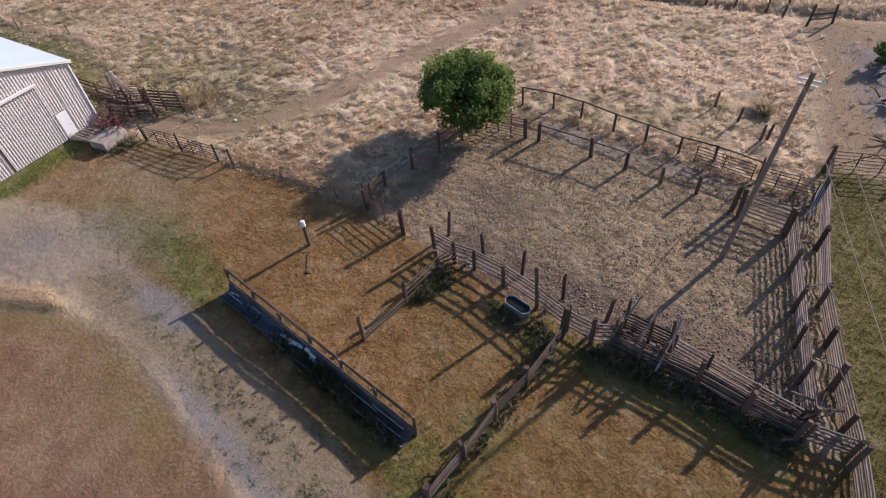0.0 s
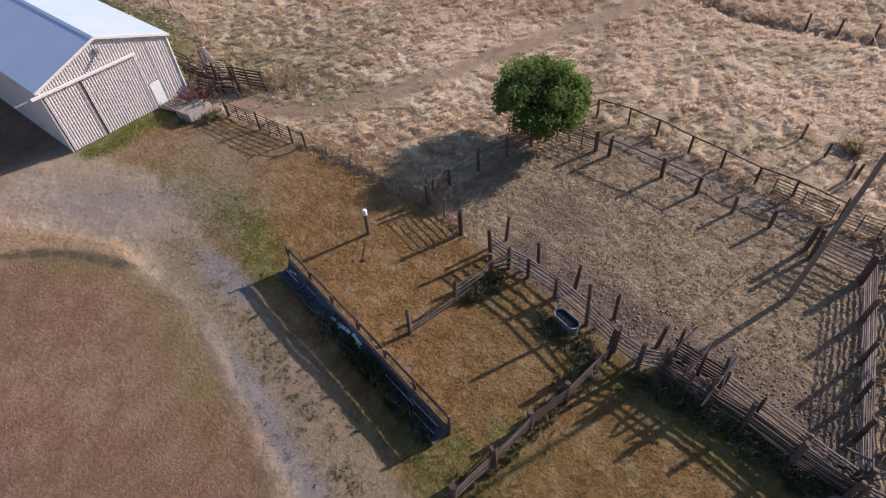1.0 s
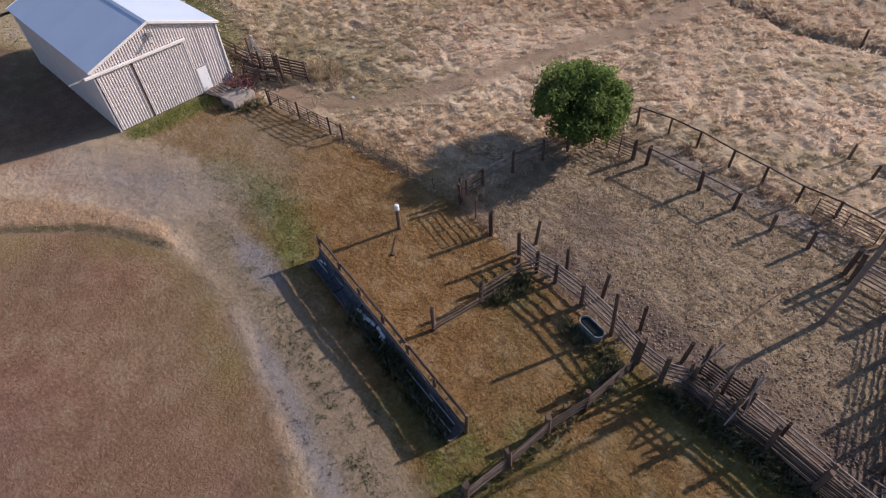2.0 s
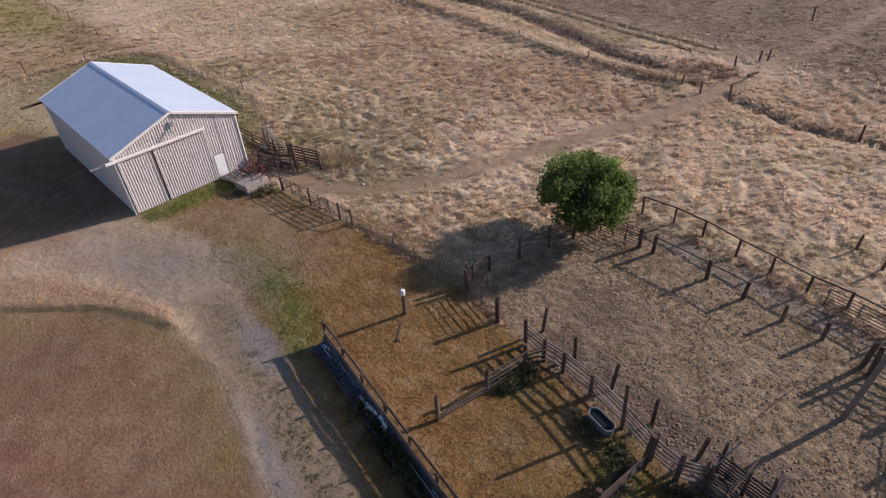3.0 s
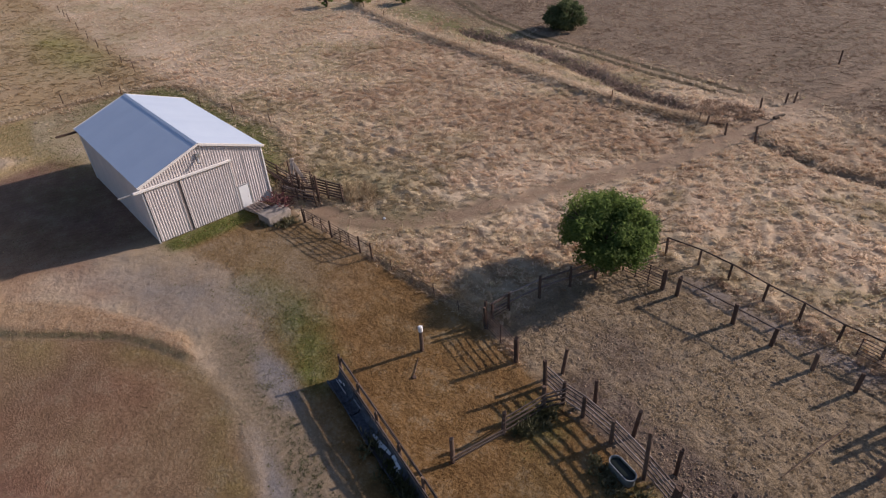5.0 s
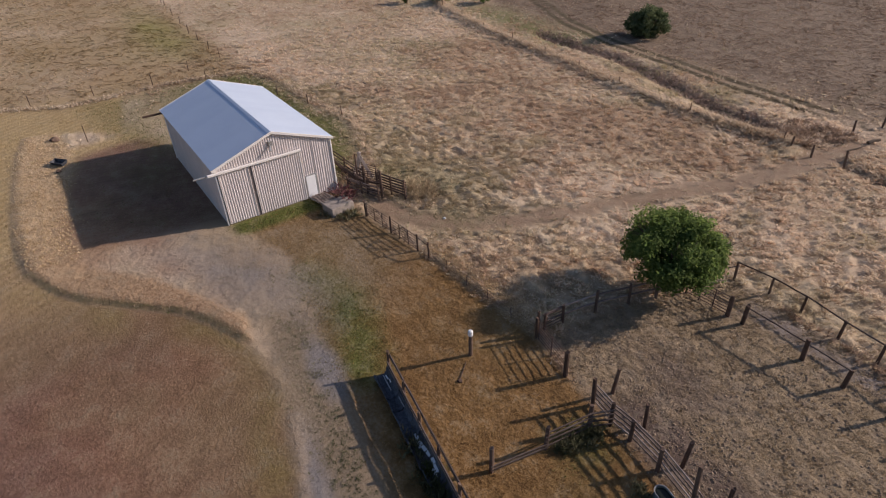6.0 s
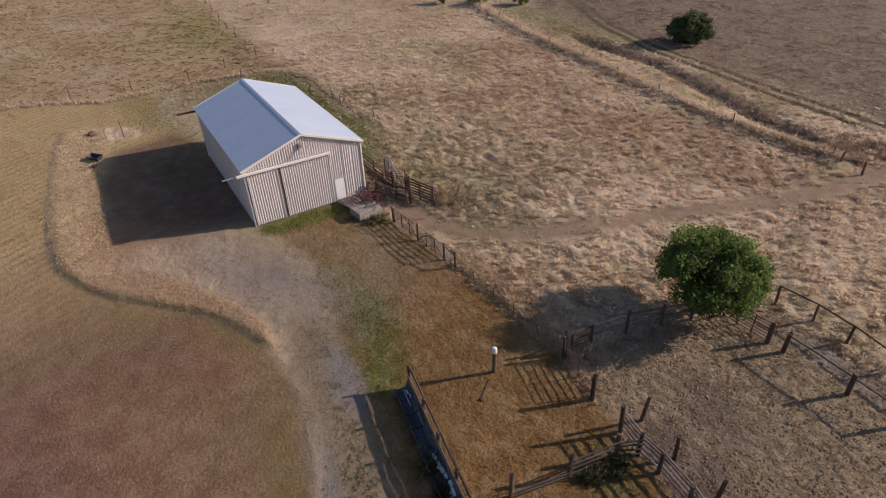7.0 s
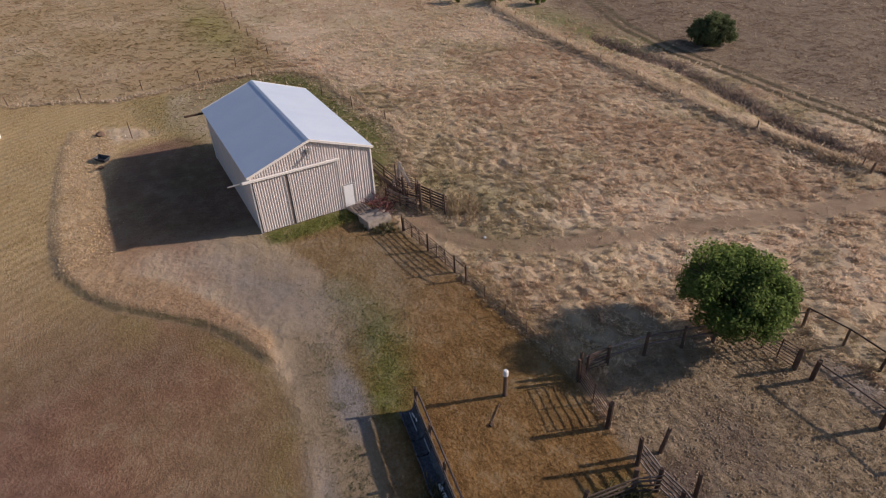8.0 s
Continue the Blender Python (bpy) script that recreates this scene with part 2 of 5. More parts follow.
def grass_mat(name, stops, trans=0.4, swaths=False):
    """Dry or green blades: hue by tuft, broad drift over the place."""
    m, nt, bs = mat(name, 0.85)
    geo = nt.nodes.new("ShaderNodeNewGeometry")
    drift = noise_tex(nt, geo.outputs["Position"], 0.13, 4, 0.6)
    wide = noise_tex(nt, geo.outputs["Position"], 0.035, 3, 0.5)
    swath = noise_tex(nt, geo.outputs["Position"], 0.7, 2, 0.5)
    drift = calc(nt, "ADD", drift, calc(nt, "MULTIPLY", calc(nt, "SUBTRACT", swath, 0.5), 0.55))
    d = calc(nt, "ADD", calc(nt, "MULTIPLY", calc(nt, "SUBTRACT", drift, 0.5), 0.8), calc(nt, "MULTIPLY", calc(nt, "SUBTRACT", wide, 0.5), 1.0))
    f = calc(nt, "ADD", calc(nt, "ADD", 0.28, calc(nt, "MULTIPLY", geo.outputs["Random Per Island"], 0.5)), d)
    col = ramp(nt, f, stops)
    if swaths:
        col = toned(nt, col)
    nt.links.new(col, bs.inputs["Base Color"])
    thin = nt.nodes.new("ShaderNodeBsdfTranslucent")
    nt.links.new(col, thin.inputs["Color"])
    both = nt.nodes.new("ShaderNodeMixShader")
    both.inputs[0].default_value = trans
    nt.links.new(bs.outputs[0], both.inputs[1])
    nt.links.new(thin.outputs[0], both.inputs[2])
    nt.links.new(both.outputs[0], nt.nodes["Material Output"].inputs["Surface"])
    return m


M_GROUND = ground_mat()
M_DRY = grass_mat("dry_field_grass", [(0.1, (0.46, 0.295, 0.195)), (0.33, (0.68, 0.52, 0.38)), (0.52, (0.87, 0.745, 0.60)), (0.72, (0.73, 0.625, 0.455)), (0.95, (0.52, 0.46, 0.30))], 0.45, True)
M_MAUVE = grass_mat("brown_far_grass", [(0.2, (0.20, 0.138, 0.10)), (0.5, (0.35, 0.25, 0.182)), (0.8, (0.55, 0.42, 0.32))])
M_CREAMG = grass_mat("bleached_ditch_grass", [(0.2, (0.46, 0.355, 0.255)), (0.5, (0.62, 0.50, 0.375)), (0.8, (0.78, 0.665, 0.53))])
M_DITCHG = grass_mat("dusky_ditch_brush", [(0.2, (0.19, 0.14, 0.12)), (0.5, (0.32, 0.24, 0.20)), (0.8, (0.48, 0.375, 0.31))])
M_STRAWG = grass_mat("pale_straw_grass", [(0.2, (0.50, 0.365, 0.21)), (0.5, (0.66, 0.51, 0.32)), (0.8, (0.80, 0.66, 0.46))])
M_BANKG = grass_mat("tawny_bank_grass", [(0.2, (0.27, 0.165, 0.095)), (0.5, (0.385, 0.255, 0.155)), (0.8, (0.52, 0.375, 0.245))])
M_LAWNG = grass_mat("mown_rusty_grass", [(0.05, (0.11, 0.066, 0.044)), (0.4, (0.215, 0.132, 0.088)), (0.66, (0.33, 0.22, 0.15)), (0.98, (0.25, 0.185, 0.095))])
M_YARDG = grass_mat("short_tawny_grass", [(0.15, (0.125, 0.069, 0.024)), (0.45, (0.24, 0.142, 0.053)), (0.68, (0.40, 0.262, 0.115)), (0.9, (0.225, 0.17, 0.056))])
M_PENG = grass_mat("trampled_pen_grass", [(0.15, (0.22, 0.155, 0.10)), (0.45, (0.39, 0.30, 0.195)), (0.7, (0.52, 0.42, 0.275)), (0.9, (0.68, 0.55, 0.40))])
M_GREENG = grass_mat("green_grass", [(0.2, (0.058, 0.074, 0.020)), (0.5, (0.108, 0.125, 0.036)), (0.8, (0.20, 0.188, 0.070))])
M_OLIVEG = grass_mat("yellow_olive_grass", [(0.15, (0.075, 0.062, 0.017)), (0.5, (0.142, 0.115, 0.031)), (0.85, (0.24, 0.188, 0.068))])
M_WEED = grass_mat("weed_leaves", [(0.2, (0.075, 0.078, 0.038)), (0.5, (0.14, 0.138, 0.075)), (0.8, (0.25, 0.225, 0.14))])
M_LEAF = grass_mat("tree_leaves", [(0.15, (0.085, 0.14, 0.042)), (0.5, (0.15, 0.222, 0.066)), (0.85, (0.23, 0.295, 0.092))], 0.6)
M_LEAFFAR = grass_mat("dull_bush_leaves", [(0.15, (0.06, 0.085, 0.04)), (0.5, (0.105, 0.14, 0.066)), (0.85, (0.17, 0.20, 0.10))], 0.45)
M_TANG = grass_mat("mown_tan_grass", [(0.1, (0.30, 0.20, 0.095)), (0.45, (0.48, 0.355, 0.185)), (0.7, (0.64, 0.49, 0.285)), (0.95, (0.40, 0.33, 0.15))])


# ---- mesh helpers ----
def part(name, bm, material, parent=None, label=""):
    """One mesh object from a bmesh, under a thing or a part."""
    me = bpy.data.meshes.new(name)
    bm.to_mesh(me)
    bm.free()
    me.materials.append(material)
    ob = new(name, me)
    if parent:
        ob.parent = parent
    if label:
        tagged(ob, label)
    return ob


def piece(name, me, m, parent=None):
    """An object on a shared mesh, laid at the pose m."""
    ob = new(name, me)
    if parent:
        ob.parent = parent
    ob.matrix_local = m
    return ob


def thing(name, label, category, group="", at=(0, 0, 0)):
    ob = new(name)
    ob.empty_display_size = 0.2
    ob.location = at
    return tagged(ob, label, category, group)


def box(bm, c, s, m=None, bev=0.0):
    r = bmesh.ops.create_cube(bm, size=1.0)
    vs = r["verts"]
    bmesh.ops.scale(bm, vec=s, verts=vs)
    if bev:
        es = list({e for v in vs for e in v.link_edges})
        r2 = bmesh.ops.bevel(bm, geom=es, offset=bev, segments=1, affect="EDGES")
        vs = list({v for f in r2["faces"] for v in f.verts} | {v for v in vs if v.is_valid})
    bmesh.ops.transform(bm, matrix=Matrix.Translation(c) @ (m or Matrix()), verts=vs)
    return vs


def cyl(bm, a, b, ra, rb, n=8, wob=0.0, rings=1):
    """A tapered round stick from a to b."""
    a, b = Vector(a), Vector(b)
    q = (b - a).to_track_quat("Z", "Y").to_matrix()
    loops = []
    for k in range(rings + 1):
        f = k / rings
        c = a.lerp(b, f)
        r = ra + (rb - ra) * f
        off = q @ Vector((random.uniform(-wob, wob), random.uniform(-wob, wob), 0)) if 0 < k < rings else Vector()
        loops.append([bm.verts.new(c + off + q @ Vector((r * math.cos(2 * math.pi * i / n) * random.uniform(1 - wob * 2, 1 + wob * 2), r * math.sin(2 * math.pi * i / n), 0))) for i in range(n)])
    for u, v in zip(loops, loops[1:]):
        for i in range(n):
            bm.faces.new((u[i], u[(i + 1) % n], v[(i + 1) % n], v[i]))
    bm.faces.new(list(reversed(loops[0])))
    bm.faces.new(loops[-1])


def mesh_of(bm, name, material):
    me = bpy.data.meshes.new(name)
    bm.to_mesh(me)
    bm.free()
    me.materials.append(material)
    return me


def post_meshes(material, n=4, name="post"):
    out = []
    for i in range(n):
        bm = bmesh.new()
        cyl(bm, (0, 0, -0.15), (random.uniform(-.03, .03), random.uniform(-.03, .03), 1.0), 1.0, 0.88, 9, 0.03, 3)
        for v in bm.verts:
            if v.co.z > 0.9:
                v.co.z += random.uniform(-0.02, 0.015)
        out.append(mesh_of(bm, name, material))
    return out


def rail_meshes(material, flat, n=4, name="rail"):
    """Unit rails along x, 1 thick: planks when flat, else round poles."""
    out = []
    for i in range(n):
        bm = bmesh.new()
        segs = 4
        loops = []
        for k in range(segs + 1):
            f = k / segs
            sy, sz = random.uniform(-.12, .12), random.uniform(-.25, .25) * (0 < k < segs)
            if flat:
                prof = [(-.5, -.5), (.5, -.5), (.5, .5), (-.5, .5)]
            else:
                prof = [(.5 * math.cos(a * math.pi / 3), .5 * math.sin(a * math.pi / 3)) for a in range(6)]
            loops.append([bm.verts.new((f, sy + y, sz * .4 + z)) for y, z in prof])
        m = len(loops[0])
        for u, v in zip(loops, loops[1:]):
            for j in range(m):
                bm.faces.new((u[j], v[j], v[(j + 1) % m], u[(j + 1) % m]))
        bm.faces.new(loops[0])
        bm.faces.new(list(reversed(loops[-1])))
        bmesh.ops.recalc_face_normals(bm, faces=bm.faces[:])
        out.append(mesh_of(bm, name, material))
    return out


POSTS = post_meshes(M_POST)
PLANKS = rail_meshes(M_RAIL, True)
PALEPLANKS = rail_meshes(M_PALE, True)
DARKPLANKS = rail_meshes(M_DARKRAIL, True)
POLERAILS = rail_meshes(M_DARKRAIL, False)
PIPES = rail_meshes(M_PIPE, False, name="bar")


def along(a, b, w, h, roll=0.0):
    """The pose that lays a unit rail from a to b with width w and height h."""
    a, b = Vector(a), Vector(b)
    d = b - a
    q = d.to_track_quat("X", "Z").to_matrix().to_4x4()
    return Matrix.Translation(a) @ q @ pose(0, 0, 0, roll) @ Matrix.Diagonal((d.length, w, h, 1))


def add_post(parent, x, y, h, r=0.1, lean=2.5, name="post"):
    m = pose(x, y, 0, random.uniform(-lean, lean), random.uniform(-lean, lean), random.uniform(0, 360)) @ Matrix.Diagonal((r, r, h, 1))
    return piece(name, random.choice(POSTS), m, parent)


def add_rail(parent, a, b, kind, w=0.05, h=0.13, name="rail", jit=0.03):
    a = Vector(a) + Vector((0, 0, random.uniform(-jit, jit)))
    b = Vector(b) + Vector((0, 0, random.uniform(-jit, jit)))
    return piece(name, random.choice(kind), along(a, b, w, h), parent)


def fence(label, posts, heights, kind=None, w=0.05, h=0.13, r=0.1, side=0.09, group="corral fences", skip=()):
    """A run of posts with rails between them. posts: x, y, height. heights: rails' heights."""
    kind = kind or PLANKS
    f = thing("fence", label, "fence", group, (posts[0][0], posts[0][1], 0))
    o = Vector((posts[0][0], posts[0][1], 0))
    for x, y, ph in posts:
        if ph:
            add_post(f, x - o.x, y - o.y, ph, r * random.uniform(0.85, 1.15))
    for k, (p, q) in enumerate(zip(posts, posts[1:])):
        if k in skip:
            continue
        a, b = Vector((p[0], p[1], 0)) - o, Vector((q[0], q[1], 0)) - o
        n = Vector((-(b - a).y, (b - a).x, 0)).normalized() * side
        e = (b - a).normalized() * 0.1
        for z in heights:
            add_rail(f, a + n - e + Vector((0, 0, z)), b + n + e + Vector((0, 0, z)), kind, w, h)
    return f


def pipe_gate(label, a, b, h, bars=6, braces=2, name="gate", diag=False, lift=0.15):
    """A tubular stock gate or panel from a to b."""
    a, b = Vector((*a, 0)), Vector((*b, 0))
    g = thing(name, label, "gate", "stock gates and panels", tuple(a))
    d = b - a
    for k in range(bars):
        z = lift + (h - lift) * k / (bars - 1)
        add_rail(g, Vector((0, 0, z)), d + Vector((0, 0, z)), PIPES, 0.052, 0.052, "bar", 0.0)
    for f in [0.0, 1.0] + [(k + 1) / (braces + 1) for k in range(braces)]:
        add_rail(g, d * f + Vector((0, 0, lift - 0.15)), d * f + Vector((0, 0, h + 0.03)), PIPES, 0.075, 0.075, "upright", 0.0)
    if diag:
        add_rail(g, Vector((0, 0, lift)), d * 0.5 + Vector((0, 0, h)), PIPES, 0.06, 0.06, "brace", 0.0)
        add_rail(g, d + Vector((0, 0, lift)), d * 0.5 + Vector((0, 0, h)), PIPES, 0.06, 0.06, "brace", 0.0)
    return g

# ---- zones of the ground ----
def lumps(X, Y, size, seed):
    """Smooth random lumps, 0 to 1, about that size."""
    g = np.random.default_rng(seed).uniform(0, 1, (257, 257))
    u, v = X / size, Y / size
    i, j = np.floor(u).astype(int), np.floor(v).astype(int)
    a, b = u - i, v - j
    a, b = a * a * (3 - 2 * a), b * b * (3 - 2 * b)
    i, j = i % 256, j % 256
    return (g[i, j] * (1 - a) + g[i + 1, j] * a) * (1 - b) + (g[i, j + 1] * (1 - a) + g[i + 1, j + 1] * a) * b


def near_line(X, Y, pts):
    best = np.full(X.shape, 1e9)
    for (ax, ay), (bx, by) in zip(pts, pts[1:]):
        dx, dy = bx - ax, by - ay
        f = np.clip(((X - ax) * dx + (Y - ay) * dy) / (dx * dx + dy * dy), 0, 1)
        best = np.minimum(best, np.hypot(X - ax - f * dx, Y - ay - f * dy))
    return best


def inside(X, Y, pts):
    """Signed distance to a polygon's edge, positive inside."""
    d = near_line(X, Y, pts + pts[:1])
    c = np.zeros(X.shape, bool)
    for (ax, ay), (bx, by) in zip(pts, pts[1:] + pts[:1]):
        if ay != by:
            c ^= ((ay > Y) != (by > Y)) & (X < (bx - ax) * (Y - ay) / (by - ay) + ax)
    return np.where(c, d, -d)


def soft(d, w):
    return np.clip(0.5 + d / (2 * w), 0, 1)


BANK = [(-16.6, 11.7), (-19.0, 11.6), (-21.4, 11.3), (-24.1, 10.2), (-26.6, 8.8), (-29.1, 6.4), (-31.9, 3.7), (-34.9, 1.9), (-38.0, 0.7), (-42.4, 0.3), (-46.3, 0.3), (-54.1, 0.8), (-62.3, 1.5), (-67.6, 2.6)]
LAWN = [(14, 2.6), (2, 5.9), (-5.1, 8.4), (-8.3, 9.6), (-12.0, 10.6)] + BANK + [(-66, 7.5), (-62, 11.5), (-75.2, 14), (-75.6, 7.2), (-79, 1.2), (-81.2, -3.7), (-90, -18), (-120, -60), (-120, -120), (14, -120)]
STRAW = BANK[2:] + [(-67.2, 5.4), (-60, 6.0), (-50, 4.2), (-40.5, 3.6), (-36.4, 3.9), (-34.0, 5.9), (-31.6, 7.8), (-28.8, 9.3), (-26.3, 10.5), (-23.3, 11.7)]
BARE = [(-48, 3.2), (-42, 3.0), (-36.4, 3.8), (-33.0, 6.8), (-29.4, 9.8), (-25, 11.6), (-27, 12.2), (-33, 11.2), (-37, 11.0)]
DRIVE = [(14, 4.8), (4, 8.5), (-2.7, 10.3), (-5.6, 11.0), (-10.0, 12.0), (-14.6, 12.9), (-18.5, 13.5), (-22, 13.8)]
APRON = [(-18.0, 12.6), (-22.6, 12.0), (-28, 11.2), (-33, 10.9), (-36.0, 11.4), (-37, 14.4), (-33.5, 15.6), (-29, 17.6), (-24, 17.4), (-19.0, 15.2)]
YARD = [(16.9, 6.0), (9, 7.5), (-0.5, 11.2), (-7.8, 12.9), (-17.9, 14.9), (-28, 17.0), (-35.5, 15.2), (-35.5, 24.2), (-30, 24.6), (-22, 25.3), (-10.7, 25.8), (-5, 24.7), (5, 22.9), (14.5, 22.1), (16.9, 21.8)]
PEN = [(-10.3, 26.2), (-5, 24.7), (5, 22.9), (14.5, 22.1), (13.6, 30), (12.6, 38.3), (5, 38.8), (-6.9, 40.2), (-8.5, 35.5), (-9.6, 32.5)]
TRACK = [(-31, 26.3), (-27.5, 27.4), (-24.6, 29.4), (-21.8, 33.5), (-19.6, 40.0), (-17.0, 46.8), (-14.4, 53.6), (-12.9, 60.0), (-12.1, 66.0), (-11.2, 74), (-8.9, 85), (-7.4, 104), (-4, 130)]
SIDETRACK = [(-14.5, 73.5), (-17.3, 76.5), (-18.8, 81.5), (-18.4, 95.0), (-16.4, 108), (-14, 128)]
EASTTRACK = [(-10.5, 71.8), (-5, 75.0), (-0.8, 77.5), (12, 84)]
FARTRACK = [(-13, 74.0), (-20.2, 74.5), (-31.2, 75.5), (-40, 77.0), (-51.8, 78.4), (-64.4, 82.2), (-82, 91.0), (-110, 110)]
DITCHLINE = [(-95, 75.0), (-88, 73.0), (-70, 68.6), (-53.4, 66.6), (-37.8, 64.3), (-27, 63.4), (-16.6, 63.5)]
DITCH = [(-62, 74.0), (-54, 73.0), (-46.5, 73.2), (-34.8, 70.0), (-26, 67.3), (-20, 66.4)]
DITCHEAST = [(-10.5, 63.4), (-4, 61.6), (3.5, 62.2), (14, 64.5), (40, 72)]
FENCELINE = [(-22, 25.35), (-17.4, 25.5), (-14.5, 25.7), (-10.8, 25.9)]
LANE = [(13.0, 42), (13.3, 38.5), (14.1, 32), (15.1, 27), (16.3, 21.6), (16.8, 6), (40, 6), (40, 42)]
LANEFAR = [(12.6, 42), (11.0, 53), (8.1, 64), (16, 64), (17.6, 53), (18.3, 42)]
DEBRIS = [(12.6, 58.5), (18, 60), (30, 58), (30, 44), (18.8, 44), (14.6, 49.5)]
BARNBACK = [(-75.6, 8.5), (-75.2, 14), (-75.2, 23.3), (-73.6, 29.6), (-68.9, 31.2), (-61.5, 31.5), (-53.7, 31.8), (-50.7, 33.0), (-44, 30.6), (-39, 28.6), (-37, 26.6), (-37, 25.0), (-52.5, 25.0), (-53, 13), (-63, 10.0)]


def zones(X, Y):
    z = {}
    z["far"] = soft(Y - 74 - np.where(X > -10, 0.3, 0.10) * (-X - 10), 6) * soft(X + 95, 10)
    z["pen"] = soft(inside(X, Y, PEN), 0.5)
    z["mud"] = np.maximum(soft(2.2 - near_line(X, Y, [(-3, 25.6), (2, 24.9), (6, 24.4), (9, 24.7), (13.5, 23.9)]), 1.6) * (0.5 + 0.6 * lumps(X, Y, 1.2, 51)), 0.42 * soft(1.3 - near_line(X, Y, [(12.3, 37), (13.3, 31), (14.8, 24.5), (15.6, 21)]), 0.7))
    z["mud"] = np.maximum(z["mud"], 0.62 * np.exp(-((X + 3.2) / 4.5) ** 2 - ((Y - 29.5) / 3.6) ** 2) * (0.5 + 0.7 * lumps(X, Y, 1.8, 52)))
    z["yard"] = soft(inside(X, Y, YARD), 0.5)
    # Second polygon: dark lawn brown painted to deepen the barn's cast shadow.
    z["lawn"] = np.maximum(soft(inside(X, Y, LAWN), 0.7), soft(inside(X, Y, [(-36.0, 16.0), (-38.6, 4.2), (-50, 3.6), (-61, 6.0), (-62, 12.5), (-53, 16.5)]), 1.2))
    z["straw"] = np.maximum(soft(inside(X, Y, STRAW) + 0.3, 0.45), 0.26 * np.exp(-((near_line(X, Y + 1.7, DRIVE)) / 0.5) ** 2) * (0.3 + 0.9 * lumps(X, Y, 1.4, 16)))
    d = np.maximum(soft(1.25 + 0.9 * (lumps(X, Y, 2.6, 41) - 0.5) + 0.5 * (lumps(X, Y, 0.9, 43) - 0.5) - near_line(X, Y, TRACK), 0.95), 0.35 * soft(1.5 - near_line(X, Y, FARTRACK), 0.7))
    d = d * (1 - 0.45 * soft(Y - 69, 3.0))
    d = np.maximum(d, soft(inside(X, Y, LANEFAR), 1.2))
    d = np.maximum(d, 0.32 * soft(1.1 - near_line(X, Y, EASTTRACK), 0.7))
    r = np.maximum(1.0 * soft(0.55 - np.abs(near_line(X, Y, FARTRACK) - 0.95), 0.3) * soft(-X - 17, 3), 0.6 * soft(0.35 - np.abs(near_line(X, Y, SIDETRACK) - 0.8), 0.35))
    r = np.maximum(r, 0.42 * soft(0.4 - np.abs(near_line(X, Y, TRACK) - 0.8), 0.5) * (0.4 + 0.9 * lumps(X, Y, 3.0, 42)))
    z["rut"] = np.maximum(r, 0.62 * np.exp(-(near_line(X, Y, DITCH) / 1.25) ** 2) + 0.5 * np.exp(-(near_line(X, Y, DITCHEAST) / 0.7) ** 2))
    z["soil"] = soft(inside(X, Y, BARE), 1.4) * (0.36 + 0.4 * lumps(X, Y, 2.3, 53))
    z["dirt"] = np.maximum(d, 0.42 * soft(3.6 - np.hypot((X + 10.5) * 0.8, Y - 70.5), 2.0))
    z["olive"] = np.maximum(soft(inside(X, Y, LANE), 1.0) * (0.95 + 0.35 * lumps(X, Y, 2.0, 44)), soft(inside(X, Y, LANEFAR), 1.2) * 0.2)
    z["olive"] = np.maximum(z["olive"], 0.4 * soft(inside(X, Y, [(2.6, 9), (3.4, 20.5), (15.8, 19.5), (16.4, 8)]), 1.5) * (0.3 + 0.8 * lumps(X, Y, 2.4, 46)))
    g = 0.42 * soft(0.8 - near_line(X, Y, [(17.8, 30), (18.2, 26), (18.8, 20)]), 0.9) * (0.3 + 0.9 * lumps(X, Y, 1.5, 45))
    g = np.maximum(g, soft(1.5 - near_line(X, Y, [(-25.2, 17.0), (-21.6, 18.2), (-18.6, 17.2), (-15.2, 15.9)]), 1.2) * (0.62 + 0.5 * lumps(X, Y, 1.1, 12)))
    g = np.maximum(g, soft(1.2 - np.abs(X + 34.6), 0.5) * soft(3.8 - np.abs(Y - 18.6), 0.6))
    g = np.maximum(g, soft(inside(X, Y, BARNBACK), 1.5) * np.clip(0.42 + (Y - 18) * 0.045, 0.36, 0.85))
    # Faint green tint in the outline of the barn's cast shadow, painted shade.
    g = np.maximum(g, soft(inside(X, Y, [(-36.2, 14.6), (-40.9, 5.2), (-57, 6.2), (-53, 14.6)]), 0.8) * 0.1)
    g = np.maximum(g, soft(inside(X, Y, [(4.2, 22.6), (4.4, 20.6), (9.5, 20.3), (14.6, 19.8), (14.6, 22.2), (9.5, 22.9)]), 0.6) * 0.6)
    for cx, cy, r in ((3.0, 21.6, 1.1), (2.7, 16.0, 0.9), (2.2, 12.4, 1.6), (-3.6, 22.4, 1.1), (-3.0, 12.8, 1.0), (0.6, 13.2, 1.4), (10.5, 21.6, 1.0)):
        g = np.maximum(g, soft(1.3 * r - np.hypot(X - cx, Y - cy), 1.2) * (0.3 + 0.75 * lumps(X, Y, 0.8, 13)))
    g = np.maximum(g, 0.38 * soft(3.0 - near_line(X, Y, [(-41, 29.5), (-36, 30.5), (-30, 32.5), (-26, 31)]), 2.5) * (0.4 + 0.9 * lumps(X, Y, 2.0, 17)))
    g = np.maximum(g, 0.66 * soft(4.0 - near_line(X, Y, [(-82, 78), (-66, 76), (-56, 74)]), 3.0) * (0.5 + 0.8 * lumps(X, Y, 2.5, 18)))
    # Thin dark line at the bank's foot: rank grass plus the bank's shade, painted in.
    g = np.maximum(g, 0.42 * np.exp(-((near_line(X, Y + 0.1, BANK[2:9]) - 0.05) / 0.2) ** 2))
    z["green"] = g
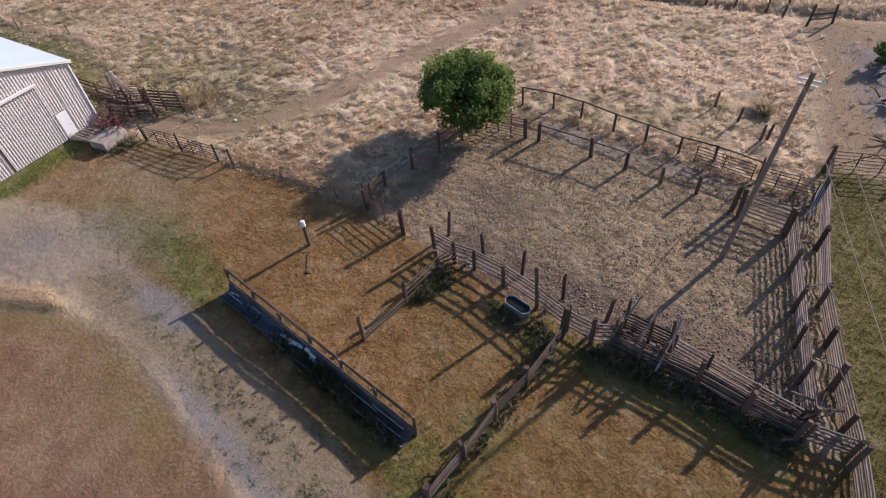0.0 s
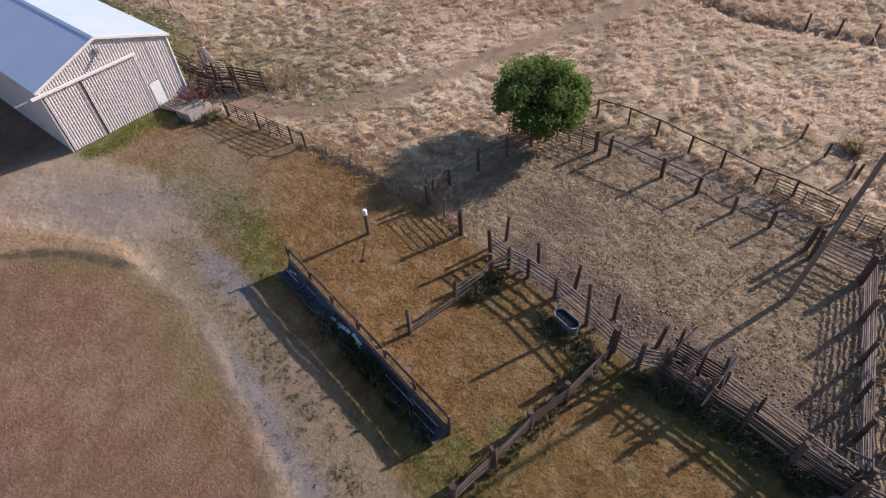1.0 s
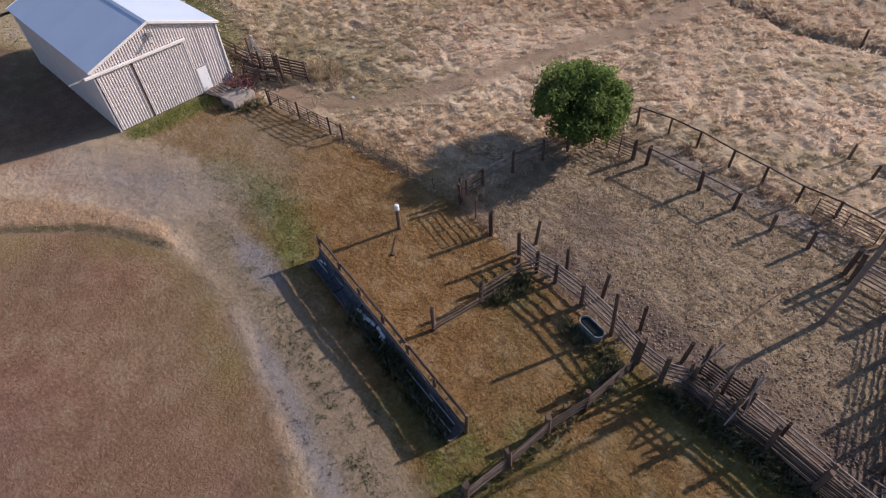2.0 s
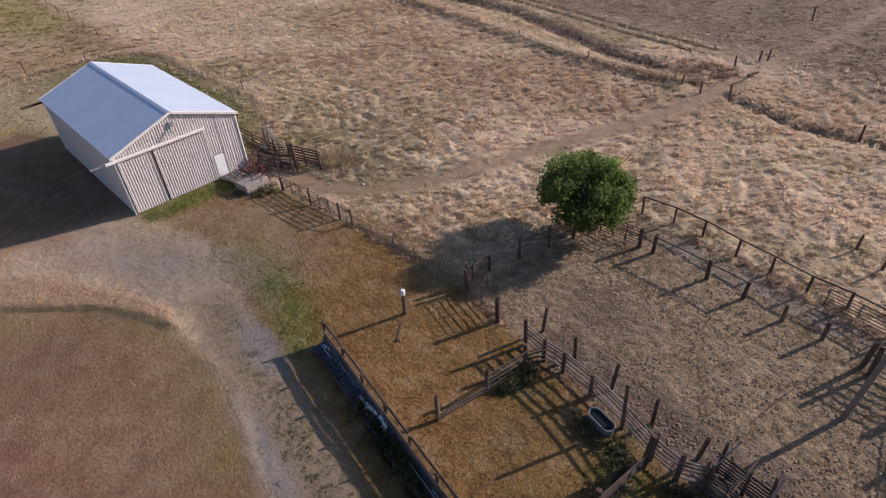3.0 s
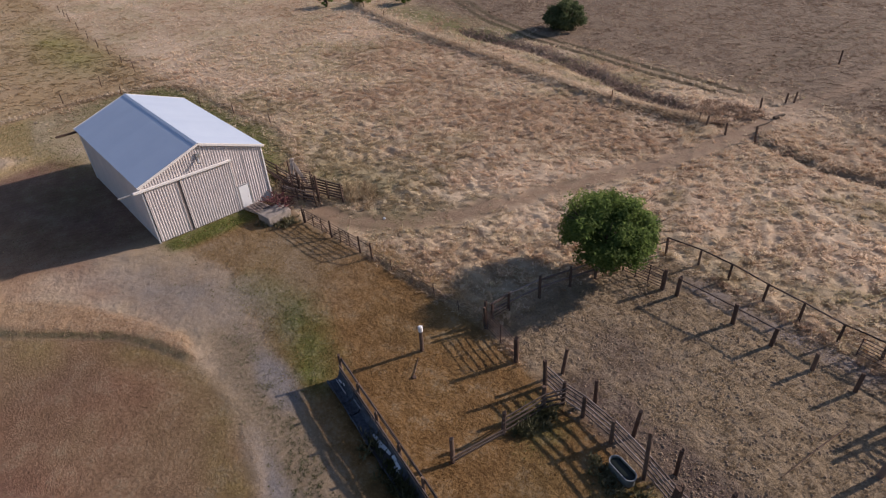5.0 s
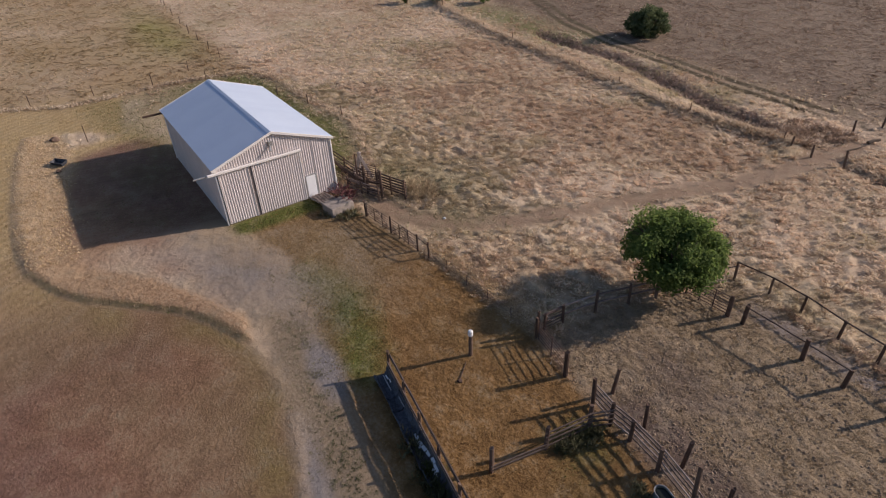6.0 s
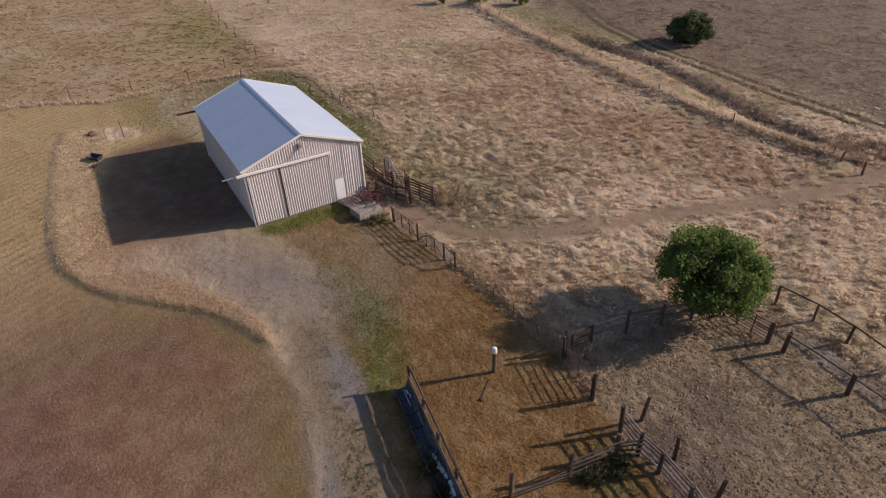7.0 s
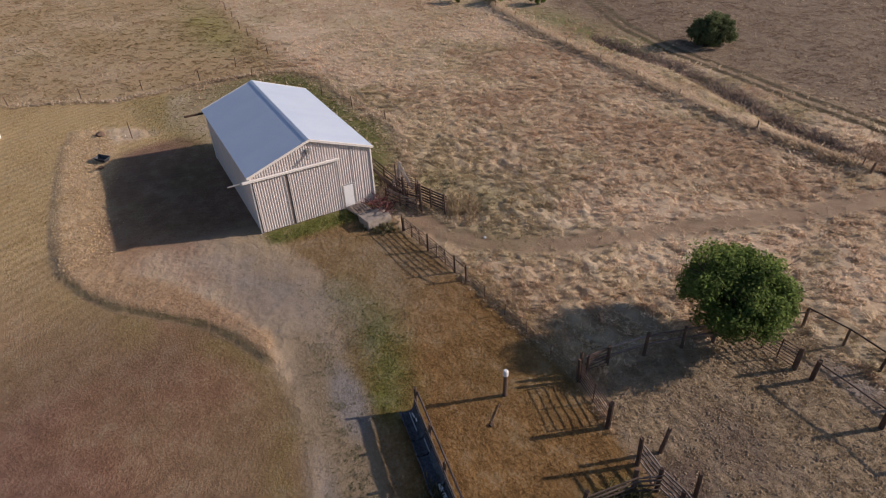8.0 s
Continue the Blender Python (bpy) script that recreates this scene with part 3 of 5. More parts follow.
    gr = soft(1.75 - near_line(X, Y, DRIVE), 0.9)
    gr = np.maximum(gr, soft(inside(X, Y, APRON) - 0.2, 3.0) * (0.74 + 0.3 * lumps(X, Y, 1.7, 14)))
    gr = np.maximum(gr, 0.56 * soft(inside(X, Y, [(-36, 15), (-34, 19.5), (-30, 24.5), (-22.5, 24.5), (-19.5, 20.5), (-21.5, 17.5), (-25, 14)]), 3.0) * (0.55 + 0.6 * lumps(X, Y, 1.3, 47)))
    gr = gr * (1 - 0.92 * soft(1.3 - np.abs(X + 34.5), 0.6) * soft(3.9 - np.abs(Y - 18.6), 0.8))
    z["gravel"] = gr
    st = soft(0.55 - near_line(X, Y + 1.35 + 0.35 * (lumps(X, Y, 2.5, 48) - 0.5), DRIVE[:6]), 0.45) * 0.95 * np.clip((X + 15) / 5, 0, 1)
    st = np.maximum(st, soft(1 - np.hypot((X + 16.2) / 2.6, (Y - 14.15 + 0.1 * (X + 16.2)) / 0.85), 0.45) * 1.1)
    st = np.maximum(st, soft(1 - np.hypot((X + 29.0) / 6.2, (Y - 12.9 - 0.42 * (X + 29)) / 2.3), 0.9) * (0.5 + 0.4 * lumps(X, Y, 1.3, 15)))
    z["stone"] = st
    z["rim"] = np.maximum(1.0 * np.exp(-(np.minimum(near_line(X, Y, BANK[:8]), 60) / 3.0) ** 2), 0.9 * np.exp(-(near_line(X, Y + 3.0, DRIVE[:6]) / 1.3) ** 2)) * (0.25 + 0.9 * lumps(X, Y, 2.2, 19))
    # Pale tan is kept out of the barn's shadow, so the shade is painted darker.
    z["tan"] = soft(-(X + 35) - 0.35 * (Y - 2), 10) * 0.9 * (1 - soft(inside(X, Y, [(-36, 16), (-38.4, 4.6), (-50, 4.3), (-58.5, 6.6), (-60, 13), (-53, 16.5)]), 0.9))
    z["brush"] = np.maximum(soft(inside(X, Y, DEBRIS), 1.5) * 0.8, soft(1.0 - np.abs(Y - 38.2 + 0.06 * X), 0.7) * soft(X + 5, 1.5) * soft(9 - X, 1.5) * 0.55)
    z.update(tones(X, Y))
    return z


def tones(X, Y):
    """Where the pasture is bleached, russet or sage."""
    u = X * 0.8 - Y * 0.5
    a = 0.5 * lumps(u, Y, 9.0, 31) + 0.3 * lumps(X, Y, 4.0, 32) + 0.2 * lumps(X, Y, 1.7, 33)
    b = 0.5 * lumps(u, Y, 7.0, 34) + 0.3 * lumps(X, Y, 3.2, 35) + 0.2 * lumps(X, Y, 1.4, 36)
    pale = 0.22 * np.exp(-((X + 1) / 13) ** 2 - ((Y - 50) / 11) ** 2) + 0.16 * np.exp(-(near_line(X, Y, TRACK[2:6]) - 3.0) ** 2 / 5)
    dull = 0.2 * np.exp(-((X + 102) / 32) ** 2 - ((Y - 14) / 17) ** 2) + 0.14 * np.exp(-((X + 45) / 22) ** 2 - ((Y - 52) / 12) ** 2)
    mossy = 0.3 * np.exp(-((X + 97) / 9) ** 2 - ((Y - 22) / 5) ** 2) + 0.22 * np.exp(-(near_line(X, Y, [(-44, 32), (-36, 33), (-29, 33)]) / 3.5) ** 2) + 0.2 * np.exp(-((X + 105) / 26) ** 2 - ((Y - 16) / 16) ** 2) + 0.12 * np.exp(-((X + 60) / 10) ** 2 - ((Y - 60) / 3) ** 2)
    dun = soft(30.2 - Y - 0.03 * (X + 76), 1.2) * soft(-X - 75.5, 3.0) * (0.35 + 0.85 * lumps(X, Y, 6.0, 37))
    moss = np.exp(-((X + 108) / 19) ** 2 - ((Y - 26) / 4.5) ** 2) * (0.4 + 0.9 * lumps(X, Y, 3.5, 38)) * soft(30.0 - Y, 1.0)
    return {"dun": np.clip(dun, 0, 1), "moss": np.clip(moss, 0, 1), "cream": np.clip((a + pale - 0.53) * 5, 0, 1), "russet": np.clip((0.45 + dull - a - pale) * 5, 0, 1), "sage": np.clip((b + mossy - 0.57) * 5, 0, 1)}


def height(X, Y):
    """The lie of the land: nearly flat, with tussocky unevenness, a low bank and two ditches."""
    h = 0.05 * np.sin(X * 0.21 + 1.3) * np.sin(Y * 0.17) + 0.03 * np.sin(X * 0.63 + Y * 0.4)
    far = np.clip((np.hypot(X + 20, Y - 20) - 70) / 200, 0, 1)
    h = h + far * 2.0 * np.sin(X * 0.02 + 0.6) * np.sin(Y * 0.023 + 0.4)
    h = h - 0.6 * np.exp(-(near_line(X, Y, DITCH) / 1.3) ** 2) - 0.32 * np.exp(-(near_line(X, Y, DITCHEAST) / 1.0) ** 2)
    h = h + 0.28 * np.exp(-(near_line(X, Y, DITCHLINE) / 1.3) ** 2)
    s = inside(X, Y, STRAW)
    s2 = near_line(X, Y, BANK[2:])
    h = h + (0.22 - 0.1 * np.clip((-42 - X) / 6, 0, 1)) * np.clip((s + 0.25) / 0.3, 0, 1) * np.clip(1.15 - s2 / 2.6, 0, 1)
    e = near_line(X, Y, FENCELINE)
    north = np.clip((Y - 25.35 - (X + 22) * 0.05) / 0.3, 0, 1) * np.clip((X + 23.5) / 1.0, 0, 1) * np.clip((-9.8 - X) / 1.0, 0, 1)
    h = h + 0.16 * north * np.clip(1.3 - e / 5.0, 0, 1)
    flat = np.clip(1 - (np.maximum(np.abs(X + 43.7) - 9, np.abs(Y - 19.7) - 6)) / 2, 0, 1)
    return h * (1 - flat)


def axis_steps(parts, grow, end):
    """Grid lines: runs of (from, to, step), then ever wider to the horizon."""
    mid = []
    for lo, hi, step in parts:
        mid += list(np.linspace(lo, hi, int(round((hi - lo) / step)), endpoint=False))
    up, s = [parts[-1][1]], parts[-1][2]
    while up[-1] < end:
        s *= grow
        up.append(up[-1] + s)
    dn, s = [parts[0][0]], parts[0][2]
    while dn[-1] > -end:
        s *= grow
        dn.append(dn[-1] - s)
    return np.array(dn[:0:-1] + mid + up)


rng = np.random.default_rng(4)


def build_ground():
    xs = axis_steps([(-62, -11, 0.3), (-11, 15, 0.15), (15, 20, 0.3)], 1.085, 2500)
    ys = axis_steps([(2, 22, 0.3), (22, 41, 0.15), (41, 68, 0.35), (68, 84, 0.42)], 1.085, 2500)
    X, Y = np.meshgrid(xs, ys)
    Z = height(X, Y)
    n = len(xs)
    zz = zones(X, Y)
    smooth = np.maximum.reduce([zz["gravel"], zz["lawn"], zz["dirt"], zz["yard"], np.clip(zz["olive"], 0, 1), np.clip(2.2 * zz["soil"], 0, 1), 0.8 * zz["straw"], 0.9 * soft(inside(X, Y, APRON), 2.0)])
    near = ((X > -70) & (X < 25) & (Y > -5) & (Y < 75))
    bx = (X < -34.9) & (X > -52.6) & (Y > 14.2) & (Y < 25.2)
    field = lumps(X * 0.9 + Y * 0.4, Y, 0.66, 1) + 0.7 * lumps(X, Y, 0.42, 2) - 0.85
    clods = np.clip(lumps(X, Y, 0.36, 3) * 0.6 + lumps(X, Y, 0.19, 5) - 0.72, 0, 1)
    calm = 1 - 0.9 * np.exp(-(near_line(X, Y, FENCELINE) / 1.6) ** 2)
    calm = calm * (1 - 0.85 * soft(inside(X, Y, BARNBACK), 1.0))
    Z = Z + near * (~bx) * (0.29 * calm * field * (1 - smooth) * (1 - zz["pen"]) + 0.12 * clods * zz["pen"] + 0.035 * (lumps(X, Y, 0.6, 6) - 0.5) * zz["yard"])
    me = bpy.data.meshes.new("ground")
    co = np.stack([X, Y, Z], -1).reshape(-1, 3)
    i = (np.arange(len(ys) - 1)[:, None] * n + np.arange(n - 1)[None]).reshape(-1)
    quads = np.stack([i, i + 1, i + n + 1, i + n], -1)
    me.vertices.add(len(co))
    me.vertices.foreach_set("co", co.ravel())
    me.loops.add(quads.size)
    me.loops.foreach_set("vertex_index", quads.ravel().astype(np.int32))
    me.polygons.add(len(quads))
    me.polygons.foreach_set("loop_start", (np.arange(len(quads)) * 4).astype(np.int32))
    me.polygons.foreach_set("use_smooth", np.ones(len(quads), bool))
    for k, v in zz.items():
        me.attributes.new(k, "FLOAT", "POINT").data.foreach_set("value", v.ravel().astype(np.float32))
    me.update(calc_edges=True)
    me.materials.append(M_GROUND)
    return tagged(new("ground", me), "dry pasture ground with gravel drive and trampled pens", "ground", kind="structure")


build_ground()


def tufts(name, label, xy, length, blades, width, material, spread=1.0, lean=(-0.2, -0.2), rise=(0.25, 0.8), category="grass"):
    """Many small tufts of blades in one mesh; the blades of a tuft share their foot."""
    N = len(xy)
    L = length * rng.uniform(0.5, 1.3, N)
    foot = np.column_stack([xy, height(xy[:, 0], xy[:, 1]) - 0.02])
    ang = rng.uniform(0, 2 * np.pi, (N, blades))
    out = rng.uniform(0.15, spread, (N, blades))
    swirl = 0.6 * np.sin(xy[:, 0] * 0.35 + 1.7 * np.sin(xy[:, 1] * 0.21))[:, None]
    lx = np.cos(ang) * out + lean[0] + swirl * abs(lean[1])
    ly = np.sin(ang) * out + lean[1]
    up = rng.uniform(rise[0], rise[1], (N, blades))
    ll = L[:, None] * rng.uniform(0.6, 1.15, (N, blades))
    tip = foot[:, None] + np.stack([lx * ll, ly * ll, up * ll], -1)
    midp = foot[:, None] * 0.45 + tip * 0.55
    midp[..., 2] += 0.10 * ll
    side = np.stack([-np.sin(ang), np.cos(ang), np.zeros_like(ang)], -1) * (width * rng.uniform(0.6, 1.4, (N, blades)))[..., None]
    per = 1 + blades * 2
    co = np.concatenate([foot[:, None], np.stack([midp + side, tip], 2).reshape(N, blades * 2, 3)], 1).reshape(-1, 3)
    base = (np.arange(N) * per)[:, None]
    k = np.arange(blades)[None] * 2
    tri = np.stack([base + 0 * k, base + 1 + k, base + 2 + k], -1).reshape(-1, 3)
    me = bpy.data.meshes.new(name)
    me.vertices.add(len(co))
    me.vertices.foreach_set("co", co.ravel())
    me.loops.add(tri.size)
    me.loops.foreach_set("vertex_index", tri.ravel().astype(np.int32))
    me.polygons.add(len(tri))
    me.polygons.foreach_set("loop_start", (np.arange(len(tri)) * 3).astype(np.int32))
    me.update(calc_edges=True)
    if material is M_DRY:
        for k2, v in tones(xy[:, 0], xy[:, 1]).items():
            me.attributes.new(k2, "FLOAT", "POINT").data.foreach_set("value", np.repeat(v, per).astype(np.float32))
    me.materials.append(material)
    return tagged(new(name, me), label, category, kind="stuff")


def scatter(n, x0, x1, y0, y1, keep):
    xy = np.column_stack([rng.uniform(x0, x1, n), rng.uniform(y0, y1, n)])
    z = zones(xy[:, 0], xy[:, 1])
    p = keep(xy[:, 0], xy[:, 1], z)
    bx = (xy[:, 0] < -35.0) & (xy[:, 0] > -52.4) & (xy[:, 1] > 14.3) & (xy[:, 1] < 25.1)
    return xy[(rng.uniform(0, 1, n) < p) & ~bx]


def clumpy(x, y, s=1.0):
    return np.clip(1.6 * (0.6 * lumps(x, y, 1.3 / s, 8) + 0.4 * lumps(x, y, 0.6 / s, 9)) - 0.3, 0, 1)


def open_field(x, y, z):
    return (1 - z["pen"]) * (1 - z["yard"]) * (1 - z["lawn"]) * (1 - z["gravel"]) * (1 - np.clip(1.35 * z["dirt"] - 0.1, 0, 0.95)) * (1 - 0.8 * z["rut"]) * (1 - z["straw"]) * (1 - z["green"]) * (1 - np.clip(1.6 * z["olive"], 0, 1))


def nearness(x, y):
    return np.clip((x + 76) / 14, 0, 1) * np.clip((76 - y) / 12, 0, 1)


tufts("field_grass", "dry straw-coloured tussock grass of the open pasture", scatter(170000, -78, 20, 25, 76, lambda x, y, z: open_field(x, y, z) * (1 - 0.9 * z["far"]) * nearness(x, y) * (0.16 + 0.86 * np.clip(2.6 * clumpy(x, y, 1.9) - 0.85, 0, 1))), 0.36, 8, 0.036, M_DRY, 1.0, (-0.15, -0.45), (0.12, 0.6))
tufts("far_field_grass", "dry tussock grass of the distant pasture", scatter(170000, -170, 40, -50, 130, lambda x, y, z: open_field(x, y, z) * (1 - 0.9 * z["far"]) * (1 - nearness(x, y)) * (0.08 + 0.95 * np.clip(2.4 * clumpy(x, y, 0.95) - 0.65, 0, 1))), 0.52, 6, 0.07, M_DRY, 1.0, (-0.15, -0.45), (0.12, 0.5))
tufts("far_brown_grass", "brown grass of the pasture beyond the ditch", scatter(62000, -110, 45, 64, 140, lambda x, y, z: z["far"] * (1 - z["dirt"]) * (1 - z["rut"]) * (0.1 + 0.9 * np.clip(2.0 * clumpy(x, y, 0.55) - 0.4, 0, 1))), 0.42, 7, 0.07, M_MAUVE, 1.1, (-0.1, -0.25), (0.1, 0.3))
tufts("field_tussocks", "pale upright tussocks standing in the dry pasture", scatter(80000, -90, 20, 25, 78, lambda x, y, z: open_field(x, y, z) * (1 - 0.7 * z["far"]) * np.clip(3.0 * lumps(x, y, 0.55, 21) - 1.5, 0, 1)), 0.42, 12, 0.042, M_DRY, 0.85, (-0.1, -0.3), (0.35, 1.0))
tufts("straw_strip_grass", "long pale straw grass along the bank and fences", np.concatenate([
    scatter(60000, -70, -38, 0, 13, lambda x, y, z: 0.45 * z["straw"] * (0.25 + 0.75 * clumpy(x, y, 0.8))),
    scatter(26000, -23, -4, 24, 29, lambda x, y, z: np.exp(-((near_line(x, y - 0.9, FENCELINE)) / 0.7) ** 2) * 0.9),
]), 0.19, 8, 0.018, M_STRAWG, 0.8, (-0.1, -0.2), (0.3, 0.9))
tufts("bank_grass", "tawny orange grass on the low bank", scatter(30000, -40, -20, 0, 13, lambda x, y, z: 0.5 * z["straw"] * (0.35 + 0.65 * clumpy(x, y, 1.2))), 0.12, 8, 0.014, M_BANKG, 0.9, (-0.1, -0.2), (0.25, 0.8))
tufts("ditch_straw", "tall pale straw grass along the ditch bank", np.concatenate([
    scatter(60000, -96, -14, 60, 78, lambda x, y, z: np.exp(-(near_line(x, y - 0.5, DITCHLINE) / 0.75) ** 2) * (0.7 + 0.3 * clumpy(x, y, 0.9))),
    scatter(20000, -12, 40, 58, 75, lambda x, y, z: np.exp(-(near_line(x, y - 1.4, DITCHEAST) / 0.9) ** 2) * (0.1 + 0.6 * clumpy(x, y, 0.9))),
]), 0.62, 8, 0.04, M_CREAMG, 0.7, (-0.1, -0.2), (0.4, 1.0))
tufts("edge_straw", "long pale grass left standing round the mown ground", scatter(60000, -84, -36, -8, 36, lambda x, y, z: np.exp(-((near_line(x, y, [(-81.5, -4), (-79.4, 1.2), (-76, 7.3), (-76, 14), (-76, 23.3), (-74.2, 30.4), (-69, 32.2), (-61.5, 32.5), (-53.7, 32.8), (-50.0, 33.6), (-43, 31.6), (-38, 29.6)])) / 0.55) ** 2) * (0.4 + 0.6 * clumpy(x, y, 0.7))), 0.5, 8, 0.04, M_CREAMG, 0.8, (-0.1, -0.2), (0.35, 0.95))
tufts("crossing_brush", "pale dry brush where the track crosses the ditch", scatter(1600, -19, -12.6, 64.2, 70.5, lambda x, y, z: (1 - z["dirt"]) * clumpy(x, y, 0.8)), 0.55, 9, 0.045, M_MAUVE, 0.9, (0, 0), (0.3, 0.9), "brush")
tufts("ditch_brush", "mauve-brown brush grown up in the ditch", scatter(26000, -66, -16, 62, 77, lambda x, y, z: np.exp(-(near_line(x, y - 0.5, DITCH) / 1.0) ** 2) * (0.3 + 0.7 * clumpy(x, y, 0.8))), 0.55, 9, 0.04, M_DITCHG, 0.8, (0, 0), (0.4, 1.0))
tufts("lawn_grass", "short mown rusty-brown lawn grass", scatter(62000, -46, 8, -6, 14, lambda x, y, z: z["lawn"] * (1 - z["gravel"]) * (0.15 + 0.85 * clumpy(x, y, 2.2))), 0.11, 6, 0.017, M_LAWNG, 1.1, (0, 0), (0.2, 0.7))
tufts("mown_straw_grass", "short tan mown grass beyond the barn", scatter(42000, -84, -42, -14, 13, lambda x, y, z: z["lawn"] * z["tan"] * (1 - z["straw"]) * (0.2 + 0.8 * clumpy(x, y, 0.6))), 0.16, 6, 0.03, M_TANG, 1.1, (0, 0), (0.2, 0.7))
tufts("yard_grass", "short tawny grass of the yard and small pens", scatter(70000, -36, 17, 8, 26, lambda x, y, z: z["yard"] * (1 - z["gravel"]) * (1 - 0.7 * z["green"]) * (0.3 + 0.7 * clumpy(x, y, 2.0))), 0.115, 7, 0.014, M_YARDG, 1.0, (0, 0), (0.25, 0.8))
tufts("pen_grass", "sparse trampled grass tufts in the large pen", scatter(75000, -11, 15, 22, 41, lambda x, y, z: z["pen"] * (1 - 0.75 * z["mud"]) * (0.06 + 0.94 * clumpy(x, y, 2.4))), 0.14, 7, 0.018, M_PENG, 1.0, (-0.1, -0.2), (0.2, 0.9))
tufts("green_grass", "patches of green grass by the drive and barn", scatter(150000, -80, 20, 6, 45, lambda x, y, z: z["green"] * (1 - z["gravel"]) * 0.75), 0.15, 7, 0.016, M_GREENG, 0.9, (0, 0), (0.3, 1.0))
tufts("lane_grass", "yellow-olive grass of the lane beside the alley", scatter(60000, 8, 34, 5, 66, lambda x, y, z: z["olive"] * (1 - z["green"]) * (0.4 + 0.6 * clumpy(x, y))), 0.14, 7, 0.018, M_OLIVEG, 0.9, (0, 0), (0.25, 0.9))
tufts("drive_weeds", "small dark weeds dotted over the gravel drive", scatter(110000, -32, 10, 5, 19, lambda x, y, z: z["gravel"] * (0.1 + 0.9 * np.exp(-((near_line(x, y - 0.2, DRIVE)) / 0.8) ** 2)) * np.clip(3.4 * (0.45 * lumps(x, y, 0.55, 49) + 0.55 * lumps(x * 0.8 + y * 0.6, y * 0.8 - x * 0.6, 0.24, 50)) - 1.4, 0, 1)), 0.12, 6, 0.036, M_WEED, 1.2, (0, 0), (0.1, 0.5))


def clod_field(name, label, xy, size, material):
    """Small flattened lumps in one mesh."""
    N = len(xy)
    r = size * rng.uniform(0.5, 1.4, N)
    unit = np.array([(1, 0, 0), (0.3, 0.95, 0), (-0.9, 0.5, 0), (-0.7, -0.8, 0), (0.4, -0.9, 0), (0.1, 0.05, 0.6)])
    a = rng.uniform(0, 6.283, N)
    rot = np.stack([np.stack([np.cos(a), -np.sin(a)], -1), np.stack([np.sin(a), np.cos(a)], -1)], -2)
    v = unit[None] * rng.uniform(0.75, 1.25, (N, 6, 1)) * r[:, None, None]
    v[..., :2] = np.einsum("nij,nkj->nki", rot, v[..., :2])
    co = v + np.column_stack([xy, height(xy[:, 0], xy[:, 1]) + 0.03])[:, None]
    tri = (np.arange(N)[:, None, None] * 6 + np.array([(0, 1, 5), (1, 2, 5), (2, 3, 5), (3, 4, 5), (4, 0, 5)])[None]).reshape(-1, 3)
    me = bpy.data.meshes.new(name)
    me.from_pydata(co.reshape(-1, 3).tolist(), [], tri.tolist())
    me.materials.append(material)
    return tagged(new(name, me), label, "clods", kind="stuff")


clod_field("dry_clods", "dark dry clods trodden over the big pen", scatter(11000, -11, 15, 22, 41, lambda x, y, z: z["pen"] * (0.12 + 0.6 * clumpy(x, y, 0.5) + 0.6 * z["mud"])), 0.06, M_CLOD)
# ---- barn ----
BX, BX2, BY, BY2, BE, BR = -35.66, -51.78, 14.86, 24.67, 5.1, 6.86
BYM = (BY + BY2) / 2


def ribbed(profile, pitch=0.2, depth=0.04, crest=0.07):
    """Outline of ribbed sheet over a length: list of (u, out)."""
    out, u = [], 0.0
    while u < profile - 1e-6:
        for du, o in ((0.0, 0.0), (pitch - crest - 0.05, 0.0), (pitch - crest - 0.02, depth), (pitch - 0.03, depth)):
            if u + du < profile:
                out.append((u + du, o))
        u += pitch
    out.append((profile, 0.0))
    return out


def wall_sheet(name, parent, a, b, z0, top, out, material, label="", depth=0.035):
    """A ribbed sheet between the plan points a and b; top(u) gives its height."""
    a, b, out = Vector((*a, 0)), Vector((*b, 0)), Vector((*out, 0))
    d = b - a
    L = d.length
    e = d / L
    bm = bmesh.new()
    low, high, inn_l, inn_h = [], [], [], []
    for u, o in ribbed(L, depth=depth):
        p = a + e * u + out * o
        q = a + e * u - out * 0.04
        low.append(bm.verts.new((p.x, p.y, z0)))
        high.append(bm.verts.new((p.x, p.y, top(u))))
        inn_l.append(bm.verts.new((q.x, q.y, z0)))
        inn_h.append(bm.verts.new((q.x, q.y, top(u))))
    for i in range(len(low) - 1):
        bm.faces.new((low[i], low[i + 1], high[i + 1], high[i]))
        bm.faces.new((inn_l[i + 1], inn_l[i], inn_h[i], inn_h[i + 1]))
        bm.faces.new((high[i], high[i + 1], inn_h[i + 1], inn_h[i]))
    bm.faces.new((low[0], high[0], inn_h[0], inn_l[0]))
    bm.faces.new((high[-1], low[-1], inn_l[-1], inn_h[-1]))
    bmesh.ops.recalc_face_normals(bm, faces=bm.faces[:])
    return part(name, bm, material, parent, label)


def gable(y):
    return BE + (BR - BE) * (1 - abs(y - BYM) / (BYM - BY))


